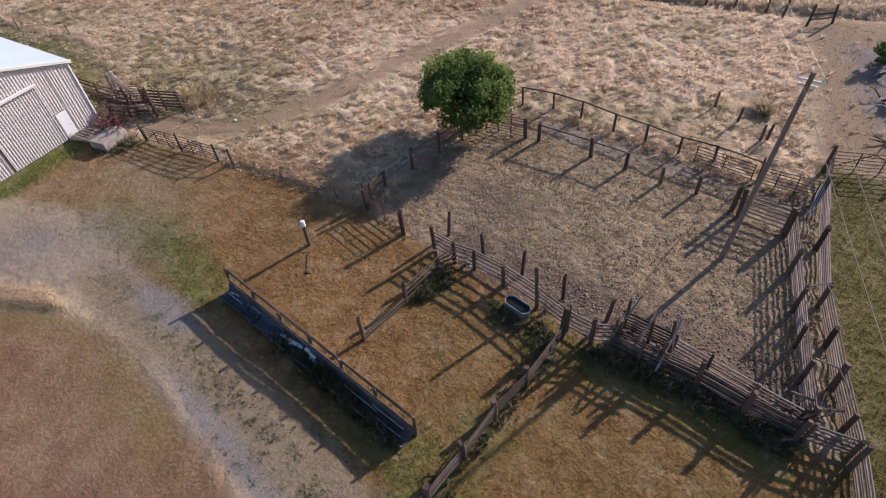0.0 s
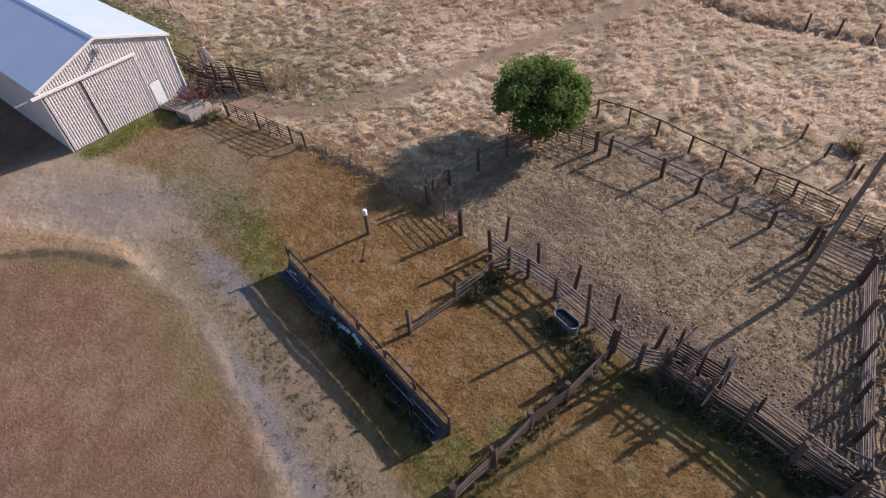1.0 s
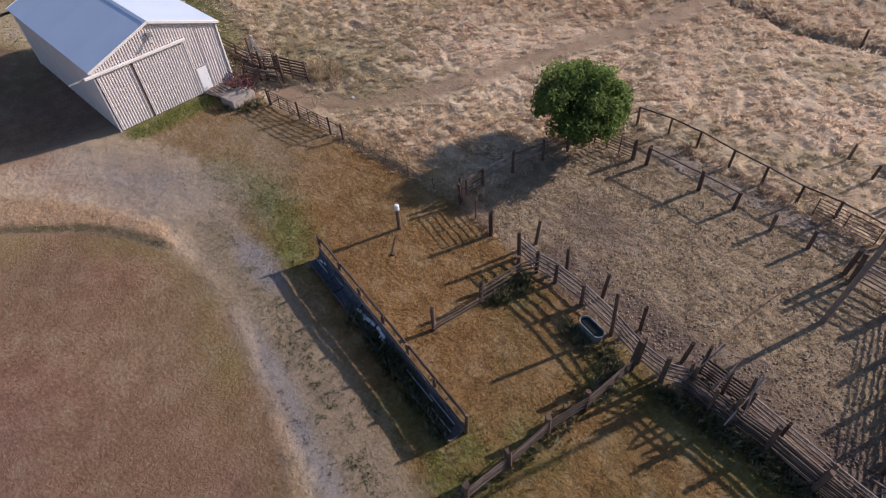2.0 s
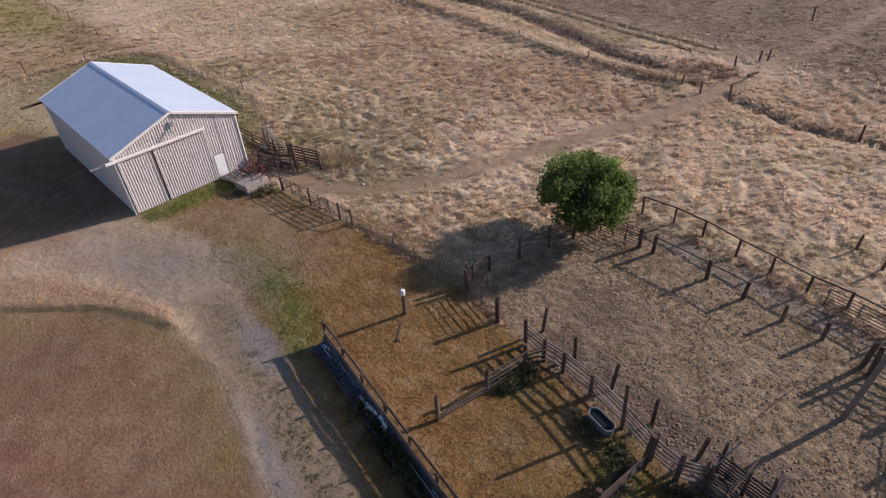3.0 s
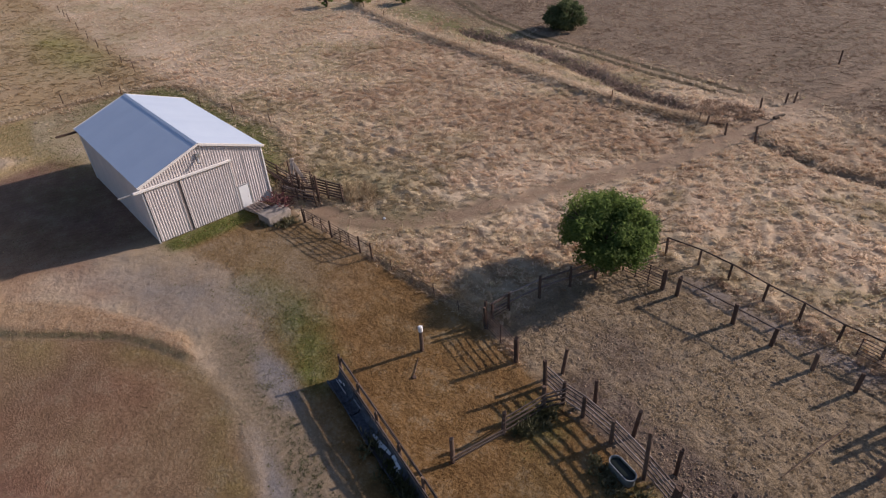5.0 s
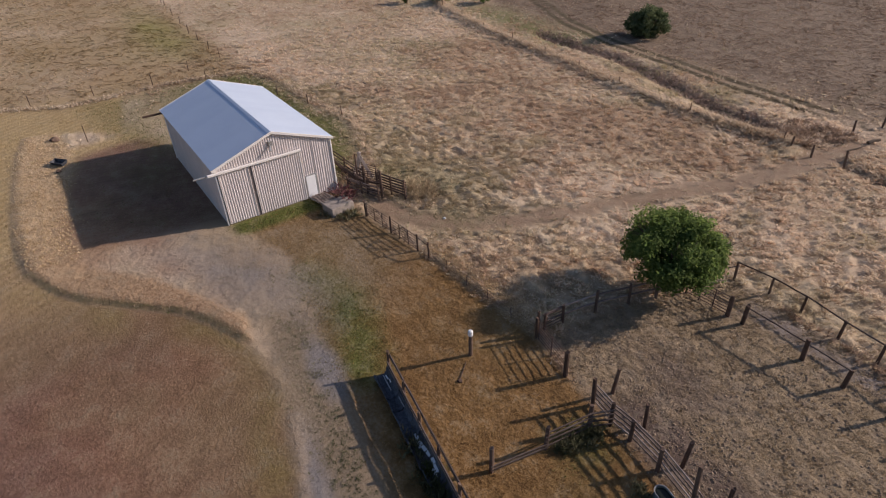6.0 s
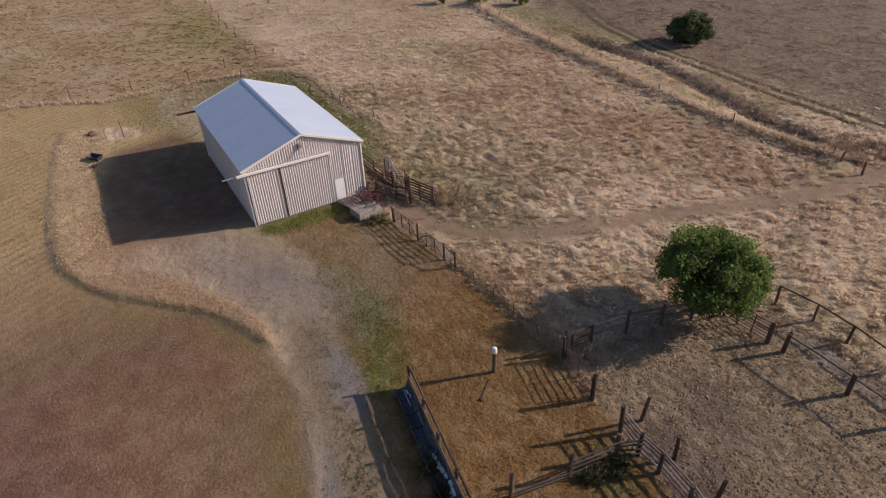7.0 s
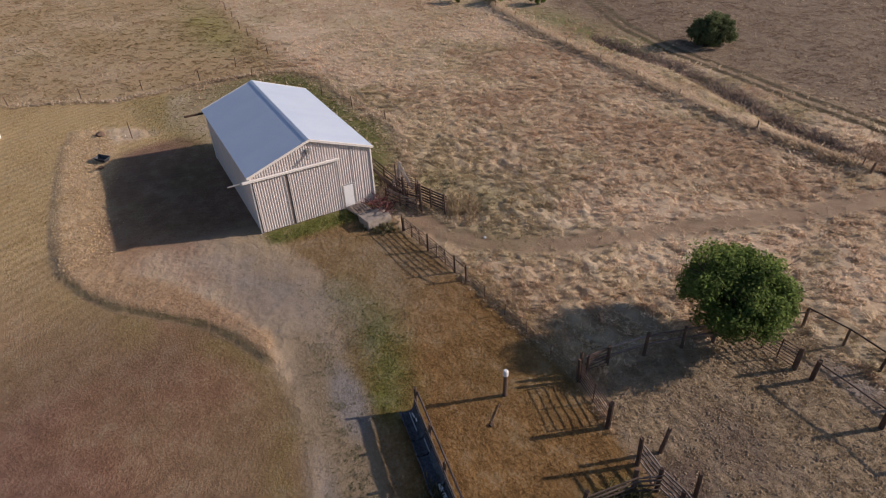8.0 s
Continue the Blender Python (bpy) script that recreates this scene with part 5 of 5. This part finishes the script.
# ---- feed bunk ----
def build_bunk():
    b = thing("feed_bunk", "long feed bunk with a rail back and dark liner", "feed bunk", at=(0, 0, 0))
    A, B = Vector((-13.55, 17.05, 0)), Vector((0.05, 14.6, 0))
    d = (B - A).normalized()
    n = Vector((-d.y, d.x, 0))
    L = (B - A).length
    for k in range(7):
        p = A + d * (L * k / 6)
        add_post(b, p.x, p.y, 1.62 if k else 1.75, 0.09)
    for z, w in ((1.25, 0.15), (1.42, 0.15)):
        for k in range(3):
            p, q = A + d * (L * k / 3), A + d * (L * (k + 1) / 3)
            add_rail(b, p + n * 0.1 + Vector((0, 0, z)), q + n * 0.1 + Vector((0, 0, z)), DARKPLANKS if w == 0.15 and k else PLANKS, 0.05, w)
    # solid lower boards, then the trough shell along the drive side
    for z in (0.10, 0.25, 0.40, 0.55, 0.70, 0.84, 0.97):
        for k in range(3):
            p, q = A + d * (L * k / 3), A + d * (L * (k + 1) / 3)
            add_rail(b, p - n * 0.1 + Vector((0, 0, z)), q - n * 0.1 + Vector((0, 0, z)), PLANKS if z in (0.40, 0.70, 0.97) else DARKPLANKS, 0.05, 0.125, "board", 0.02)
    prof = [(-0.16, 0.66), (-0.22, 0.40), (-0.40, 0.22), (-0.66, 0.17), (-0.84, 0.20), (-0.92, 0.34), (-0.97, 0.34), (-0.90, 0.14), (-0.68, 0.06), (-0.34, 0.08), (-0.15, 0.30), (-0.13, 0.66)]
    segs = 14
    for k in range(segs):
        bm = bmesh.new()
        u0, u1 = L * k / segs + 0.02, L * (k + 1) / segs - 0.02
        loops = []
        for u in (u0, u1):
            sag = random.uniform(-0.05, 0.03)
            loops.append([bm.verts.new(A + d * u + n * (o + random.uniform(-0.05, 0.05)) + Vector((0, 0, max(0.02, z + sag + random.uniform(-.04, .04))))) for o, z in prof])
        for i in range(len(prof)):
            j = (i + 1) % len(prof)
            bm.faces.new((loops[0][i], loops[0][j], loops[1][j], loops[1][i]))
        bm.faces.new(loops[0])
        bm.faces.new(list(reversed(loops[1])))
        bmesh.ops.recalc_face_normals(bm, faces=bm.faces[:])
        part("trough", bm, M_BLUE if k < 5 or k in (7, 10) else M_RUBBER, b, "faded grey-blue trough liner" if k < 5 else "")
    for u, o, z, s in ((5.2, -0.4, 0.22, 0.26), (5.6, -0.35, 0.26, 0.2), (6.0, -0.3, 0.3, 0.22), (7.0, -0.25, 0.42, 0.24), (7.3, -0.4, 0.25, 0.16), (0.5, -0.35, 0.3, 0.10), (0.9, -0.3, 0.38, 0.08)):
        bm = bmesh.new()
        p = A + d * u + n * o
        box(bm, (p.x, p.y, z), (s * 3.4, s * 0.9, 0.05), pose(0, 0, 0, random.uniform(-18, 18), random.uniform(-8, 8), -10 + random.uniform(-14, 14)), bev=0.02)
        part("liner_scrap", bm, M_WHITE, b, "torn white liner scrap")
    for u0, u1, o, z in ((9.6, 11.8, -0.40, 0.36), (11.4, 13.4, -0.30, 0.46), (11.9, 13.5, -0.6, 0.26), (0.3, 1.6, -0.5, 0.36), (2.2, 3.1, -0.3, 0.45)):
        p, q = A + d * u0 + n * o, A + d * u1 + n * o
        add_rail(b, p + Vector((0, 0, z)), q + Vector((0, 0, z + 0.04)), [STRIP], 0.05, 0.03, "liner_edge", 0.05)
    return b


STRIP = rail_meshes(M_GALV, True, 1, "liner_edge")[0]
build_bunk()

# ---- water tank, marker post, rock ----
tank = thing("stock_tank", "oval galvanised stock tank beside the plank fence", "water tank", at=(1.05, 22.95, 0))
bm = bmesh.new()
N = 28
prof = [(1.0, 0.0), (1.0, 0.58), (1.03, 0.60), (1.03, 0.63), (0.95, 0.63), (0.94, 0.10)]
loops = []
for k, (s, z) in enumerate(prof):
    lp_ = []
    for i in range(N):
        a = 2 * math.pi * i / N
        x = 0.42 * math.cos(a) + (0.55 if math.cos(a) > 0 else -0.55)
        lp_.append(bm.verts.new((x * s, 0.44 * math.sin(a) * s, z)))
    loops.append(lp_)
for u, v in zip(loops, loops[1:]):
    for i in range(N):
        bm.faces.new((u[i], u[(i + 1) % N], v[(i + 1) % N], v[i]))
bm.faces.new(loops[-1])
bmesh.ops.recalc_face_normals(bm, faces=bm.faces[:])
tub = part("tub", bm, M_TEAL, tank, "dark weathered tank wall")
bm = bmesh.new()
ring = [Vector((0.43 * math.cos(a) + (0.56 if math.cos(a) > 0 else -0.56), 0.45 * math.sin(a), 0.635)) for a in (2 * math.pi * i / N for i in range(N))]
for p1, p2 in zip(ring, ring[1:] + ring[:1]):
    cyl(bm, p1, p2, 0.035, 0.035, 6)
part("rim", bm, M_GALV, tank, "pale rolled rim")
bm = bmesh.new()
vs = [bm.verts.new(((0.40 * math.cos(a) + (0.52 if math.cos(a) > 0 else -0.52)), 0.415 * math.sin(a), 0.5)) for a in (2 * math.pi * i / N for i in range(N))]
bm.faces.new(vs)
part("water", bm, M_WATER, tank, "dark still water")
tank.rotation_euler = (0, 0, radians(-14))
tank.scale = (0.76, 0.74, 0.84)

marker = thing("hydrant_post", "dark wooden post with a white bucket on top", "post", at=(-11.9, 21.65, 0))
add_post(marker, 0, 0, 1.72, 0.13, 0.5)
bm = bmesh.new()
cyl(bm, (0, 0, 1.62), (0, 0, 1.93), 0.15, 0.145, 14)
cyl(bm, (0, 0, 1.93), (0, 0, 1.99), 0.145, 0.09, 14)
part("bucket", bm, M_WHITE, marker, "upturned white plastic bucket")


def rock(label, x, y, s, seed, material):
    random.seed(seed)
    bm = bmesh.new()
    bmesh.ops.create_icosphere(bm, subdivisions=2, radius=s)
    for v in bm.verts:
        v.co *= random.uniform(0.8, 1.15)
        v.co.z *= 0.6
    ob = part("rock", bm, material)
    ob.location = (x, y, s * 0.3)
    return tagged(ob, label, "rock")


rock("pale rock lying in the short grass", -25.6, 29.4, 0.13, 1, M_WHITE)
random.seed(5)

# ---- power pole with wires ----
pole = thing("power_pole", "tall weathered wooden power pole with a short crossarm", "power pole", at=(9.3, 31.3, 0))
bm = bmesh.new()
cyl(bm, (0, 0, -0.3), (0.55, 0.0, 11.4), 0.145, 0.10, 12, 0.008, 6)
part("shaft", bm, M_POLE, pole)
for z in (10.95, 10.72):
    bm = bmesh.new()
    box(bm, (0.52, 0.12, z), (1.05 if z > 10.9 else 0.75, 0.09, 0.09), pose(0, 0, 0, 0, 0, -6), bev=0.015)
    part("crossarm", bm, M_TRIM, pole, "bleached white crossarm")
ins = []
for s in (-0.45, 0.48):
    bm = bmesh.new()
    cyl(bm, (0.52 + s, 0.12 - s * 0.1, 11.0), (0.52 + s, 0.12 - s * 0.1, 11.16), 0.05, 0.035, 8)
    part("insulator", bm, M_WHITE, pole)
for s in (-0.45, 0.48):
    p0 = Vector((9.82 + s, 31.4, 11.18))
    for d, L in ((Vector((0.325, -0.945, 0)), 46.0), (Vector((-0.30, 0.954, 0)), 60.0)):
        w = thing("power_wire", "sagging overhead power wire", "wire", "power wires", tuple(p0))
        pts = []
        for k in range(25):
            f = k / 24
            pts.append(d * L * f + Vector((0, 0, -1.1 * 4 * f * (1 - f))))
        bm = bmesh.new()
        for a, b in zip(pts, pts[1:]):
            cyl(bm, a, b, 0.011, 0.011, 5)
        part("strand", bm, M_WIRE, w)


# ---- trees ----
def tree(label, x, y, tall, rad, z_low, seed, nclump, leaf, per, group="trees", leaves=None, gap=None):
    random.seed(seed)
    r2 = np.random.default_rng(seed)
    t = thing("tree", label, "tree", group, (x, y, 0))
    bm = bmesh.new()
    cyl(bm, (0, 0, -0.2), (0.1, 0.05, z_low + 0.8), 0.24, 0.17, 10, 0.03, 4)
    tips = []
    for k in range(11):
        a = 2 * math.pi * k / 11 + random.uniform(-0.3, 0.3)
        zz = z_low + random.uniform(0.2, 0.9)
        rr = rad * random.uniform(0.35, 0.8)
        b = Vector((math.cos(a) * rr, math.sin(a) * rr, zz + (tall - zz) * random.uniform(0.25, 0.75)))
        m = Vector((math.cos(a) * rr * 0.4, math.sin(a) * rr * 0.4, zz * 0.6 + b.z * 0.4))
        cyl(bm, (0.05, 0.02, zz), m, 0.10, 0.07, 6)
        cyl(bm, m, b, 0.07, 0.025, 6)
        for j in range(3):
            c = b + Vector((random.uniform(-1, 1), random.uniform(-1, 1), random.uniform(-0.2, 0.9))) * rad * 0.28
            cyl(bm, m.lerp(b, 0.6), c, 0.035, 0.012, 5)
    part("trunk", bm, M_BARK, t)
    # clumps of leaves on an uneven crown
    mid = (tall + z_low) / 2
    half = (tall - z_low) / 2
    cents, radii = [], []
    for k in range(nclump):
        v = r2.normal(size=3)
        v /= np.linalg.norm(v)
        if gap and k % 2 and v[2] < -0.3 and v[0] * gap[0] + v[1] * gap[1] > 0.25:
            v[2] = abs(v[2])
        f = r2.uniform(0.5, 0.92) if k % 5 else r2.uniform(0.1, 0.5)
        wide = 1.0 - 0.32 * max(0, v[2]) - 0.10 * max(0, -v[2])
        cents.append((v[0] * rad * f * wide, v[1] * rad * f * wide, mid + v[2] * half * f))
        radii.append(rad * r2.uniform(0.11, 0.22))
    C, Rr = np.array(cents), np.array(radii)
    N = nclump * per
    idx = np.repeat(np.arange(nclump), per)
    v = r2.normal(size=(N, 3))
    v /= np.linalg.norm(v, axis=1)[:, None]
    P = C[idx] + v * (Rr[idx] * r2.uniform(0.35, 1.28, N))[:, None] * np.array([1.0, 1.0, 0.8])
    nrm = v + r2.normal(size=(N, 3)) * 0.55
    nrm /= np.linalg.norm(nrm, axis=1)[:, None]
    t1 = np.cross(nrm, r2.normal(size=(N, 3)))
    t1 /= np.linalg.norm(t1, axis=1)[:, None]
    t2 = np.cross(nrm, t1)
    s = (leaf * r2.uniform(0.6, 1.3, N))[:, None]
    co = np.stack([P - t1 * s, P + t2 * s * 0.5 + nrm * s * 0.15, P + t1 * s, P - t2 * s * 0.5 + nrm * s * 0.15], 1).reshape(-1, 3)
    q = np.arange(N * 4).reshape(-1, 4)
    me = bpy.data.meshes.new("crown")
    me.vertices.add(len(co))
    me.vertices.foreach_set("co", co.ravel())
    me.loops.add(q.size)
    me.loops.foreach_set("vertex_index", q.ravel().astype(np.int32))
    me.polygons.add(len(q))
    me.polygons.foreach_set("loop_start", (np.arange(len(q)) * 4).astype(np.int32))
    me.update(calc_edges=True)
    me.materials.append(leaves or M_LEAF)
    c = new("crown", me)
    c.parent = t
    return t


tree("round-crowned green broadleaf tree beside the pen", -8.95, 35.85, 5.75, 3.9, 1.2, 11, 200, 0.115, 270, gap=(-0.86, -0.5))
tree("dark green bushy tree in the far pasture", -50.3, 84.8, 4.5, 3.5, -0.5, 12, 100, 0.17, 140, "far trees", M_LEAFFAR)

# ---- weeds and far things ----
def weeds(label, pts, n, size, seed, material=None):
    """Broad-leaved weeds along a line of the plan."""
    r3 = np.random.default_rng(seed)
    P = np.array(pts, float)
    k = r3.integers(0, len(P) - 1, n)
    f = r3.uniform(0, 1, n)[:, None]
    xy = P[k] * (1 - f) + P[k + 1] * f + r3.normal(0, 0.28, (n, 2))
    return tufts("weeds", label, xy, size, 16, 0.045 if material is None else 0.03, material or M_WEED, 0.9, (0, 0), (0.3, 1.1), "weeds")


weeds("dark weeds grown up under the loading chute fence", [(5.0, 22.2), (7.5, 22.3), (10.0, 22.3), (12.2, 21.9), (14.4, 21.6)], 420, 0.38, 1)
weeds("dark weeds against the front of the feed bunk", [(-9.0, 15.5), (-6.0, 14.95), (-5.0, 14.75), (-3.0, 14.35), (-0.5, 13.9)], 260, 0.55, 2)
weeds("pale green weeds grown through the feed bunk", [(-7.2, 15.35), (-5.6, 15.15), (-4.6, 14.9), (-2.6, 14.6), (-1.2, 14.35)], 130, 0.5, 11, M_GREENG)
weeds("grey-green weeds round the stock tank and broken fence", [(-3.6, 23.6), (-3.9, 21.2)], 130, 0.45, 3)
weeds("grey-green weeds round the stock tank and broken fence", [(2.4, 22.6), (3.2, 21.6), (3.2, 19.6)], 110, 0.42, 4)
weeds("grey-green weeds round the stock tank and broken fence", [(-0.4, 23.0), (0.6, 22.1), (2.2, 22.4)], 90, 0.36, 10)
weeds("weeds along the old plank fence", [(3.2, 19.4), (2.8, 16.8), (2.5, 14.3), (2.0, 12.0)], 120, 0.32, 5)
weeds("weeds beside the concrete dock", [(-31.0, 22.3), (-30.7, 24.2), (-32.4, 21.7)], 80, 0.4, 6)

for x, y, h, label in ((-15.7, 63.4, 1.2, "leaning gatepost where the track crosses the ditch"), (-13.35, 62.7, 1.3, "leaning gatepost where the track crosses the ditch"), (-10.7, 63.4, 1.4, "leaning gatepost where the track crosses the ditch"),
                       (-13.8, 71.6, 1.2, "old post beyond the ditch crossing"), (-12.5, 74.8, 1.2, "old post beyond the ditch crossing"), (-11.9, 75.6, 1.2, "old post beyond the ditch crossing"), (-13.1, 92.4, 1.6, "old post beyond the ditch crossing"),
                       (1.1, 62.2, 1.3, "fence post on the ditch edge"), (3.5, 62.5, 1.3, "fence post on the ditch edge"), (6.1, 62.7, 1.5, "fence post on the ditch edge"), (7.5, 62.0, 1.6, "fence post on the ditch edge"),
                       (-62.2, 8.1, 1.9, "thin leaning stake behind the barn's shadow"), (-81.5, -4.0, 1.3, "thin fence stake at the lawn's end"), (-36.0, 26.9, 1.2, "thin stake in the grass by the barn")):
    p = thing("lone_post", label, "post", "far posts", (x, y, 0))
    add_post(p, 0, 0, h, 0.05 if "stake" in label else 0.11, 5)

for label, run, gap in (("old wire fence along the ditch bank", DITCHLINE, 9.5), ("old wire fence across the far pasture", [(-140, 33), (-128, 31.9), (-103, 29.8), (-84, 29.3)], 7.5), ("old wire fence behind the barn", [(-84, 29.3), (-77.5, 18.2), (-79.5, 4.0)], 8.0), ("old wire fence round the barn's back", [(-74.9, 24.5), (-63, 30.0), (-51.0, 33.0)], 7.0)):
    f = thing("wire_fence", label, "fence", "far fences", (run[0][0], run[0][1], 0))
    o = Vector((run[0][0], run[0][1], 0))
    last = None
    for (ax, ay), (bx, by) in zip(run, run[1:]):
        a, b = Vector((ax, ay, 0)), Vector((bx, by, 0))
        n = max(1, round((b - a).length / gap))
        for k in range(n + (b == Vector((*run[-1], 0)))):
            q = a.lerp(b, k / n) - o
            add_post(f, q.x, q.y, random.uniform(1.1, 1.45), 0.06, 5)
            if last is not None:
                for z in (0.5, 0.95):
                    piece("wire", PIPES[0], along(last + Vector((0, 0, z)), q + Vector((0, 0, z)), 0.012, 0.012), f)
            last = q

# log shapes at the crossing; the thick one stands in for a likely animal
for a, b, r in (((-11.5, 69.5, 0.2), (-11.0, 70.7, 0.35), 0.18), ((-11.9, 66.4, 0.1), (-11.3, 68.6, 0.25), 0.08), ((-11.0, 64.2, 0.1), (-11.6, 66.2, 0.12), 0.06)):
    bm = bmesh.new()
    cyl(bm, (0, 0, 0), Vector(b) - Vector(a), r, r * 0.7, 8, 0.05, 4)
    ob = part("log", bm, M_BARK)
    ob.location = a
    tagged(ob, "dark log-shaped form lying beside the track", "log", "logs")

# frame of posts by the lane's far end
fr = thing("post_frame", "leaning timber post frame at the lane's far end", "frame", at=(9.5, 60.9, 0))
add_post(fr, 0, 0, 1.75, 0.11, 6)
add_post(fr, 1.75, 1.15, 1.6, 0.11, 6)
add_rail(fr, (0, 0, 1.0), (1.75, 1.15, 0.9), DARKPLANKS, 0.06, 0.14)
add_rail(fr, (0, 0, 0.5), (1.75, 1.15, 0.55), PLANKS, 0.06, 0.14)

# odds and ends on the barn's shady side
tub2 = thing("tipped_trough", "blue-grey tipped trough lying in dry grass", "trough", at=(-57.6, 4.9, 0.1))
bm = bmesh.new()
vs = []
for k, (w, z) in enumerate(((0.25, 0.02), (0.42, 0.42), (0.36, 0.42), (0.2, 0.08))):
    vs.append([bm.verts.new((sx * (0.75 if k in (1, 2) else 0.6), sy * w, z)) for sx, sy in ((-1, -1), (1, -1), (1, 1), (-1, 1))])
for u, v in zip(vs, vs[1:]):
    for i in range(4):
        bm.faces.new((u[i], u[(i + 1) % 4], v[(i + 1) % 4], v[i]))
bm.faces.new(list(reversed(vs[0])))
bm.faces.new(vs[-1])
bmesh.ops.recalc_face_normals(bm, faces=bm.faces[:])
part("shell", bm, M_BLUE, tub2)
tub2.rotation_euler = (radians(7), 0, radians(40))
for x, y, s in ((-65.0, 5.2, 0.5), (-56.0, 4.6, 0.28)):
    rock("dark clod in the dry grass", x, y, s, int(s * 100), M_POST)
bx_ = thing("white_box", "small white utility box on the mown ground", "box", at=(-70.7, -4.6, 0))
bm = bmesh.new()
box(bm, (0, 0, 0.45), (0.7, 0.5, 0.9), bev=0.06)
part("case", bm, M_WHITE, bx_)

# brush beyond the lane
for k, (x, y, r) in enumerate(((15.2, 56.5, 1.3), (17.4, 53.0, 1.1), (19.5, 49.0, 1.5))):
    tree("low dark scrub bush at the lane's edge", x, y, 1.9, r, 0.15, 40 + k, 22, 0.10, 90, "scrub bushes")

random.seed(91)
for x, y in ((14.9, 54.4), (15.6, 51.2), (16.4, 50.2), (17.0, 47.6), (16.2, 46.2), (18.0, 50.0)):
    pile = thing("branch_pile", "fallen bare grey branches lying in the brush", "branches", "fallen branches", (x, y, 0.05))
    for k in range(5):
        a = random.uniform(0, 2 * math.pi)
        L = random.uniform(0.8, 1.9)
        bm = bmesh.new()
        tip = Vector((math.cos(a) * L, math.sin(a) * L, random.uniform(0.1, 0.7)))
        bend = tip * 0.5 + Vector((random.uniform(-0.2, 0.2), random.uniform(-0.2, 0.2), random.uniform(0.05, 0.3)))
        cyl(bm, (0, 0, 0), bend, 0.06, 0.045, 6)
        cyl(bm, bend, tip, 0.045, 0.015, 6)
        cyl(bm, bend, bend + Vector((random.uniform(-0.5, 0.5), random.uniform(-0.5, 0.5), 0.3)), 0.03, 0.01, 5)
        part("branch", bm, M_PALE if k < 2 else M_POST, pile)
weeds("brown weeds along the back fence", [(-3.5, 39.9), (0.5, 39.6), (4.5, 38.9)], 90, 0.38, 7, M_MAUVE)
weeds("brown weeds along the back fence", [(6.0, 38.4), (9.5, 38.1), (12.6, 37.9)], 60, 0.33, 8, M_MAUVE)
for k, (x, y, r) in enumerate(((-97, 70.5, 2.2), (-92, 75.5, 2.6), (-86.5, 81.5, 2.4))):
    tree("low dark scrub bush at the far bank", x, y, 2.6, r, 0.1, 60 + k, 26, 0.16, 80, "scrub bushes")
tufts("dry_bush", "round dry bush in the field", np.column_stack([rng.normal(8.7, 0.35, 60), rng.normal(46.6, 0.35, 60)]), 0.85, 18, 0.035, M_PENG, 0.8, (0, 0), (0.4, 1.0), "bush")
tufts("dry_bush", "loose olive-brown bush behind the stock panels", np.column_stack([rng.normal(-30.6, 1.1, 170), rng.normal(30.2, 0.8, 170)]), 0.65, 12, 0.035, M_PENG, 0.8, (0, 0), (0.4, 1.0), "bush")

# ---- small things in the pens ----
rod = thing("fallen_rod", "thin dark rod lying across the trampled pen", "rod", at=(7.31, 33.14, 0.06))
bm = bmesh.new()
cyl(bm, (0, 0, 0), (-0.5, -2.4, 0.10), 0.03, 0.03, 6)
cyl(bm, (-0.5, -2.4, 0.10), (-1.05, -5.1, 0.02), 0.03, 0.02, 6)
part("shaft", bm, M_POST, rod)
bm = bmesh.new()
bmesh.ops.create_icosphere(bm, subdivisions=1, radius=0.07)
bmesh.ops.translate(bm, vec=(-0.5, -2.4, 0.1), verts=bm.verts)
part("knot", bm, M_POST, rod)
rod2 = thing("fallen_rod", "thin stake lying in the yard grass", "rod", at=(-11.6, 21.1, 0.05))
bm = bmesh.new()
cyl(bm, (0, 0, 0), (0.95, -1.15, 0.05), 0.025, 0.02, 6)
part("shaft", bm, M_POST, rod2)
rock("small dark clod in the yard grass", -10.6, 19.9, 0.16, 31, M_POST)
random.seed(77)
hoops = thing("alley_crossbars", "pale bent poles spanning the working alley", "poles", at=(0, 0, 0))
for a, b, c in (((13.3, 29.3, 1.95), (13.9, 29.7, 2.15), (14.5, 29.2, 1.7)), ((14.1, 25.2, 1.9), (14.9, 24.9, 2.2), (15.7, 24.1, 1.7)), ((15.7, 24.1, 1.7), (15.3, 23.3, 1.6), (14.6, 22.6, 1.2))):
    bm = bmesh.new()
    cyl(bm, a, b, 0.045, 0.04, 6)
    cyl(bm, b, c, 0.04, 0.03, 6)
    part("pole", bm, M_RAIL, hoops)
heap = thing("timber_heap", "heap of loose weathered timber at the alley corner", "timber", at=(14.3, 22.9, 0))
for k in range(14):
    a = Vector((random.uniform(-0.7, 0.9), random.uniform(-0.7, 0.7), random.uniform(0.1, 1.5)))
    b = a + Vector((random.uniform(-1.1, 1.1), random.uniform(-1.0, 1.0), random.uniform(-0.7, 0.7)))
    b.z = max(0.06, b.z)
    add_rail(heap, a, b, random.choice((PLANKS, DARKPLANKS)), 0.06, 0.11, "board", 0.0)
sheet = thing("pale_boards", "pale boards leaning by the lane gate", "timber", at=(12.75, 37.3, 0))
for k in range(3):
    add_rail(sheet, (0.12 * k, -0.7, 0.1), (0.25 + 0.1 * k, 0.9, 1.5 - 0.2 * k), [STRIP], 0.05, 0.16, "board", 0.0)
